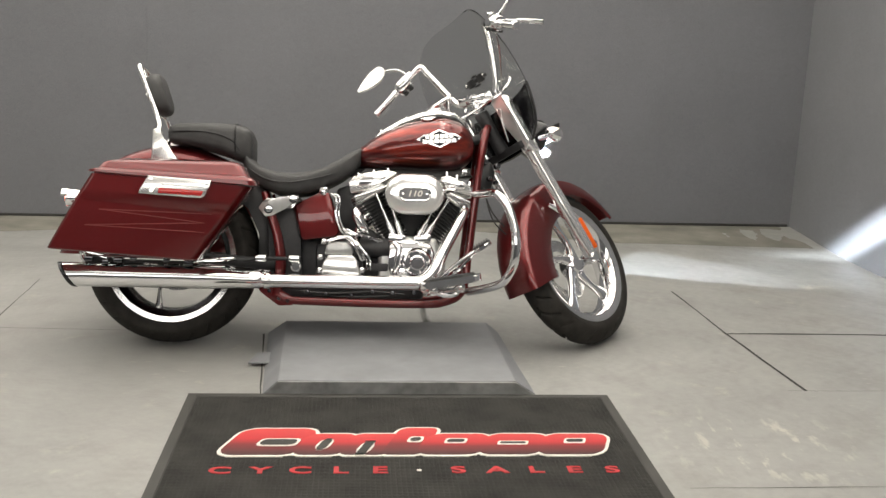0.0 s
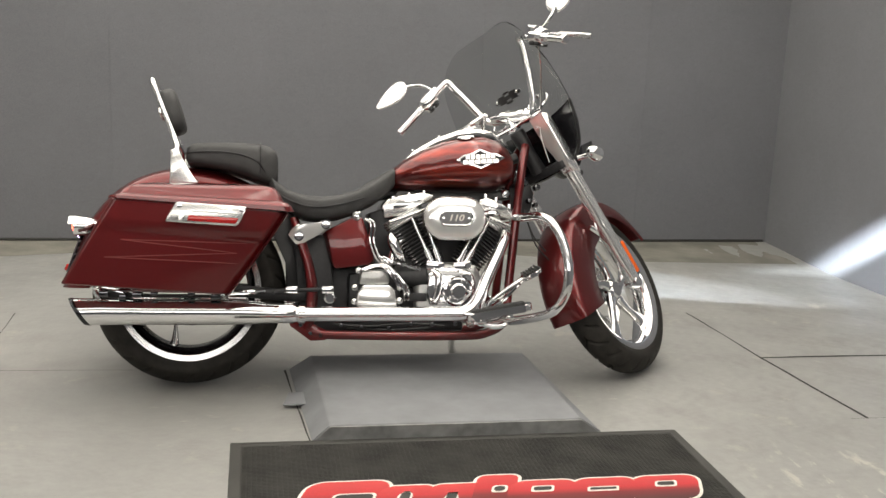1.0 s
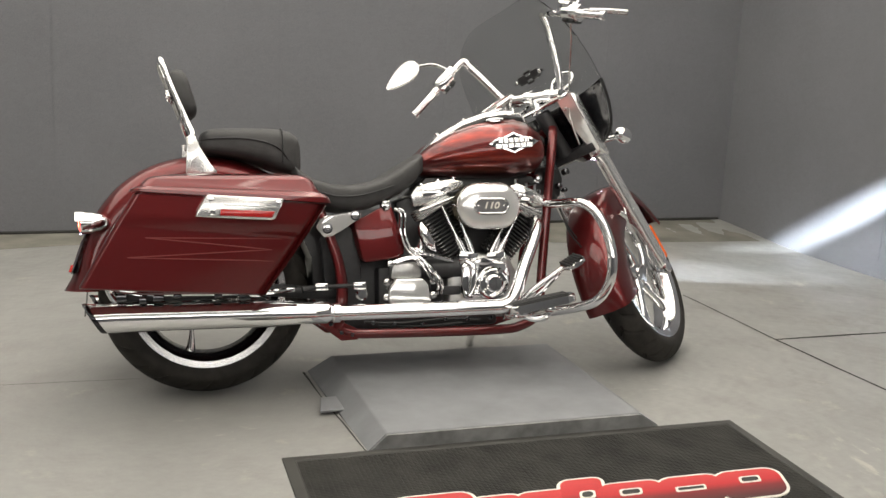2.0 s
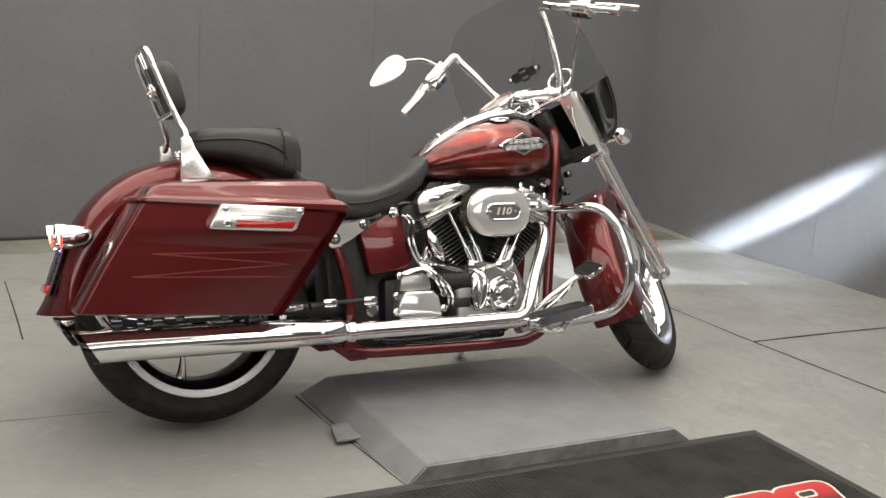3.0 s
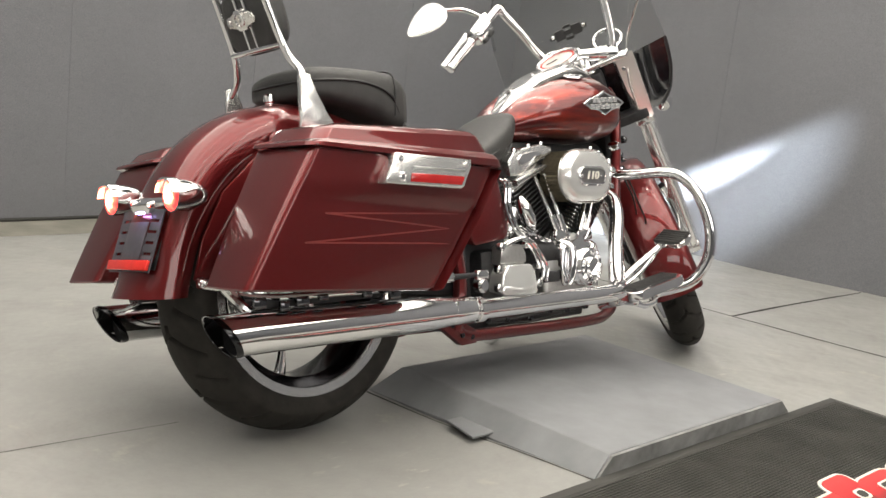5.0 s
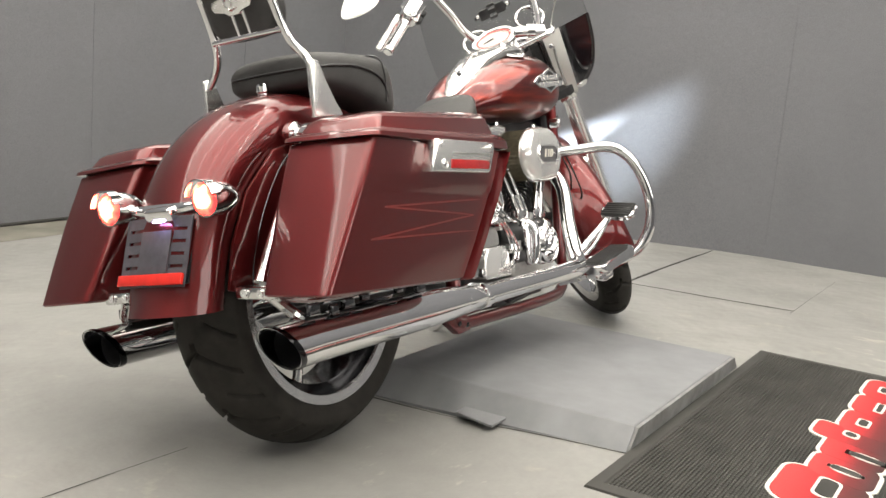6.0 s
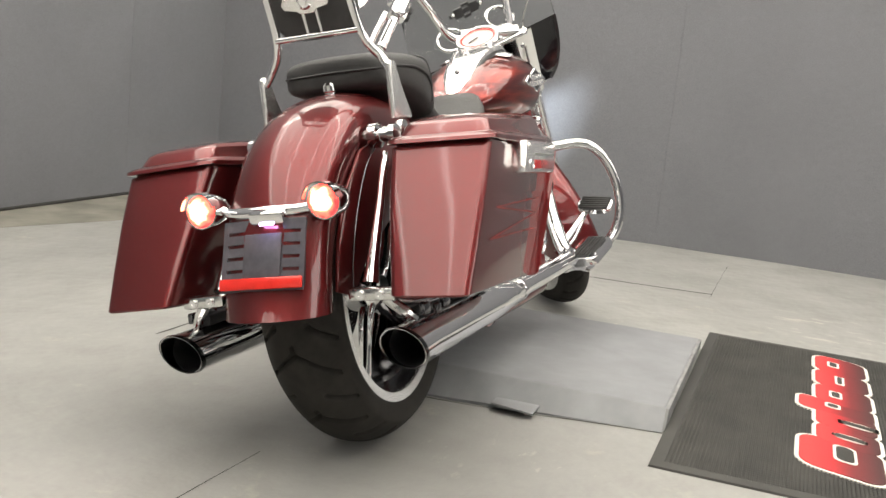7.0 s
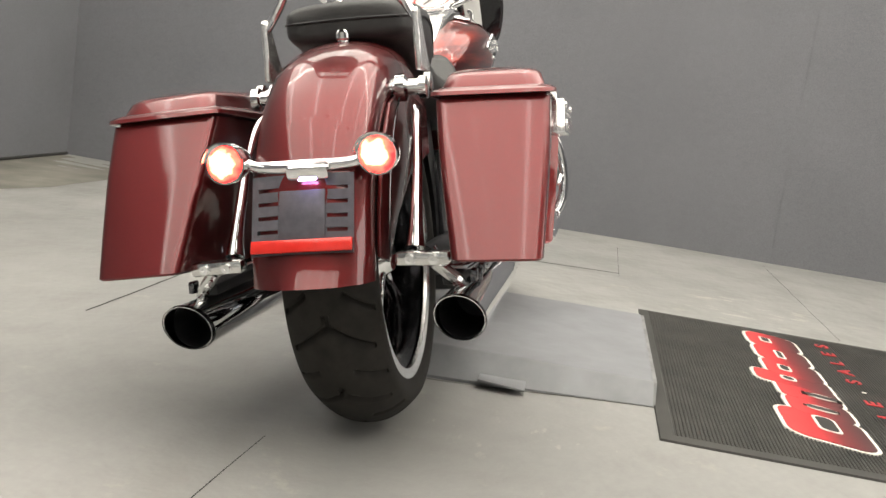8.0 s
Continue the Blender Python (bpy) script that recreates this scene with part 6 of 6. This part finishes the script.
for wx, wy, wz, wr in ((1.262, -0.062, 0.705, 0.012), (1.232, -0.068, 0.655, 0.010), (1.258, -0.058, 0.640, 0.008), (1.215, -0.066, 0.72, 0.011)):
    part("connector", lathe([(wr, -0.012), (wr, 0.008), (wr * 0.6, 0.012), (0, 0.012)], (wx, wy, wz), (0.3, -1, 0.2), 12), "dark_chrome", bike)

# ---- engine guard, floorboards, pedal ----
gp = [(1.172, 0.092, 0.590), (1.20, 0.165, 0.592), (1.225, 0.232, 0.596), (1.248, 0.278, 0.583), (1.275, 0.316, 0.535), (1.297, 0.340, 0.455), (1.300, 0.345, 0.380), (1.290, 0.331, 0.315), (1.262, 0.296, 0.262), (1.215, 0.232, 0.235), (1.150, 0.130, 0.212)]
bm = tube([(x, -y, z) for x, y, z in gp], 0.0165, 18, 6)
guard = part("engine_guard", bm, "chrome", bike, "chrome tubular engine guard")
part("guard_end", tube([(1.150, -0.13, 0.212), (1.145, 0.0, 0.212), (1.150, 0.13, 0.212)], 0.0165, 16, 4), "chrome", guard)
part("guard_top", tube([(1.172, -0.092, 0.590), (1.172, 0.092, 0.590)], 0.0165, 16), "chrome", guard)
for s in (-1, 1):
    yo = s * 0.286
    out = []
    for x, y in rounded(-0.118, 0.118, -0.046, 0.046, 0.03, 5):
        out.append((x, y))
    rot = Matrix.Translation((1.062, yo, 0.268)) @ Matrix.Rotation(radians(-10), 4, "Y") @ Matrix.Rotation(radians(s * 4), 4, "Z")
    bm = slab(out, -0.020, 0.006, 0.012, "z", 5)
    bm.transform(rot)
    fb = part("floorboard", bm, "chrome", bike, "chrome rider floorboard with black rubber pad")
    bm = slab([(x * 0.86, y * 0.68) for x, y in out], 0.004, 0.009, 0.002, "z")
    bm.transform(rot)
    part("rubber_pad", bm, "rubber_grey", fb, "ribbed black rubber pad")
    for k in range(6):
        bm = box((0.0, -0.026 + 0.0104 * k, 0.010), (0.190, 0.005, 0.006), 0.0015)
        bm.transform(rot)
        part("rib", bm, "rubber_grey", fb)
    part("hinge", tube([(0.99, s * 0.245, 0.225), (0.99, s * 0.16, 0.205)], 0.014, 12), "chrome", fb)
    part("hinge", tube([(1.11, s * 0.245, 0.245), (1.12, s * 0.15, 0.22)], 0.014, 12), "chrome", fb)
    part("pivot", lathe([(0.010, -0.02), (0.017, -0.016), (0.017, 0.016), (0.010, 0.02)], (1.005, s * 0.262, 0.226), (0, s, 0), 16), "chrome", fb)
    part("pivot", lathe([(0.010, -0.02), (0.016, -0.016), (0.016, 0.016), (0.010, 0.02)], (1.105, s * 0.268, 0.240), (0, s, 0), 16), "chrome", fb)
    part("hinge_arm", tube([(1.00, s * 0.262, 0.222), (1.045, s * 0.275, 0.208), (1.085, s * 0.282, 0.214), (1.105, s * 0.270, 0.236)], [0.008, 0.010, 0.010, 0.007], 10, 5), "chrome", fb)
    part("support", slab([(0.95, 0.232), (1.12, 0.255), (1.13, 0.235), (1.08, 0.215), (0.97, 0.205)], s * 0.20, s * 0.235, 0.006), "alu", fb)
# brake pedal
arm = part("brake_pedal", tube([(1.030, -0.190, 0.262), (1.075, -0.215, 0.305), (1.13, -0.245, 0.352), (1.168, -0.262, 0.380)], [0.012, 0.0105, 0.0095, 0.010], 12, 5, flat=0.7), "chrome", bike, "chrome brake pedal with ribbed rubber pad")
part("stay", tube([(1.06, -0.20, 0.262), (1.10, -0.23, 0.30), (1.15, -0.255, 0.360)], 0.006, 10, 5), "chrome", arm)
rot = Matrix.Translation((1.180, -0.285, 0.397)) @ Matrix.Rotation(radians(-32), 4, "Y") @ Matrix.Rotation(radians(-6), 4, "Z")
bm = slab(rounded(-0.036, 0.036, -0.060, 0.052, 0.026, 5), -0.010, 0.004, 0.004, "z")
bm.transform(rot)
part("pad_frame", bm, "chrome", arm)
for k in range(6):
    bm = box((-0.026 + 0.0104 * k, -0.004, 0.007), (0.0065, 0.094, 0.009), 0.002)
    bm.transform(rot)
    part("rib", bm, "rubber_grey", arm)
# side stand
part("side_stand", tube([(0.985, 0.13, 0.18), (1.0, 0.26, 0.10), (1.02, 0.335, 0.066)], [0.013, 0.014, 0.018], 12, 5), "chrome", bike, "chrome side stand, folded out")

# the lit headlamp's beam: a bright flat bar and a wide spread, both cut off level by an added, unseen plate before the
# lens, tilted with the machine
DROOP = 0.0
eye = bike.matrix_world @ STEER @ (HL + HD * 0.045)

def aimed(shift):
    """The lamp's turn: ahead to the aim, shifted along the level edge."""
    ahead = (Vector(BEAM[0]) + Vector(BEAM[1]).normalized() * shift - eye).normalized()
    across = Vector(BEAM[1])
    across = (across - ahead * across.dot(ahead)).normalized()
    return ahead, Matrix((across, (-ahead).cross(across), -ahead)).transposed()


fwd, rot3 = aimed(0.0)
above = rot3.col[1] if rot3.col[1].z > 0 else -rot3.col[1]
for watts, spread, high, shift in BEAM[2]:
    beam = bpy.data.lights.new("headlamp_beam", "SPOT")
    beam.energy, beam.spot_size, beam.spot_blend, beam.shadow_soft_size, beam.color = watts, radians(spread), 0.9 if high < 0.3 else 0.7, 0.0016, (0.84, 0.92, 1.0)
    lamp = new("headlamp_beam", beam)
    lamp.matrix_world = Matrix.Translation(eye) @ aimed(shift)[1].to_4x4() @ Matrix.Diagonal((1, high, 1, 1))
# a second lamp, added below it, shines through an unseen cut-out mask, which gives the patch its sharp edges
spots = [Vector((x, y, ground(x, y))) for x, y in POOL]
eye2 = eye - above * 0.045
low = (sum(spots, Vector()) / len(spots) - eye2).normalized()
side_ = low.cross(Vector((0, 0, 1))).normalized()
rot2 = Matrix((side_, (-low).cross(side_), -low)).transposed()
beam = bpy.data.lights.new("headlamp_beam", "SPOT")
beam.energy, beam.spot_size, beam.spot_blend, beam.shadow_soft_size, beam.color = POOL_WATTS, radians(62), 0.05, 0.0005, (0.80, 0.89, 1.0)
lamp = new("headlamp_beam", beam)
lamp.matrix_world = Matrix.Translation(eye2) @ rot2.to_4x4()
hole = [(p - eye2) * (0.030 / (p - eye2).dot(low)) + eye2 for p in spots]
mid = eye2 + low * 0.030
bm = bmesh.new()
ring_out = [mid + (p - mid).normalized() * 0.033 for p in hole]
rings(bm, [[p + low * d for p in row] for row, d in ((hole, 0), (ring_out, 0), (ring_out, 0.0008), (hole, 0.0008))], loop=True)
bm.transform(bike.matrix_world.inverted())
part("beam_mask", bm, "black", hl, "unseen black mask added to shape the floor patch")
bm = box((0, 0, 0), (0.16, 0.06, 0.003), 0.0)
bm.transform(bike.matrix_world.inverted() @ Matrix.Translation(eye + fwd * 0.045 + above * 0.0305) @ rot3.to_4x4())
part("beam_cut_plate", bm, "black", hl, "unseen black plate added to cut the beam off level")
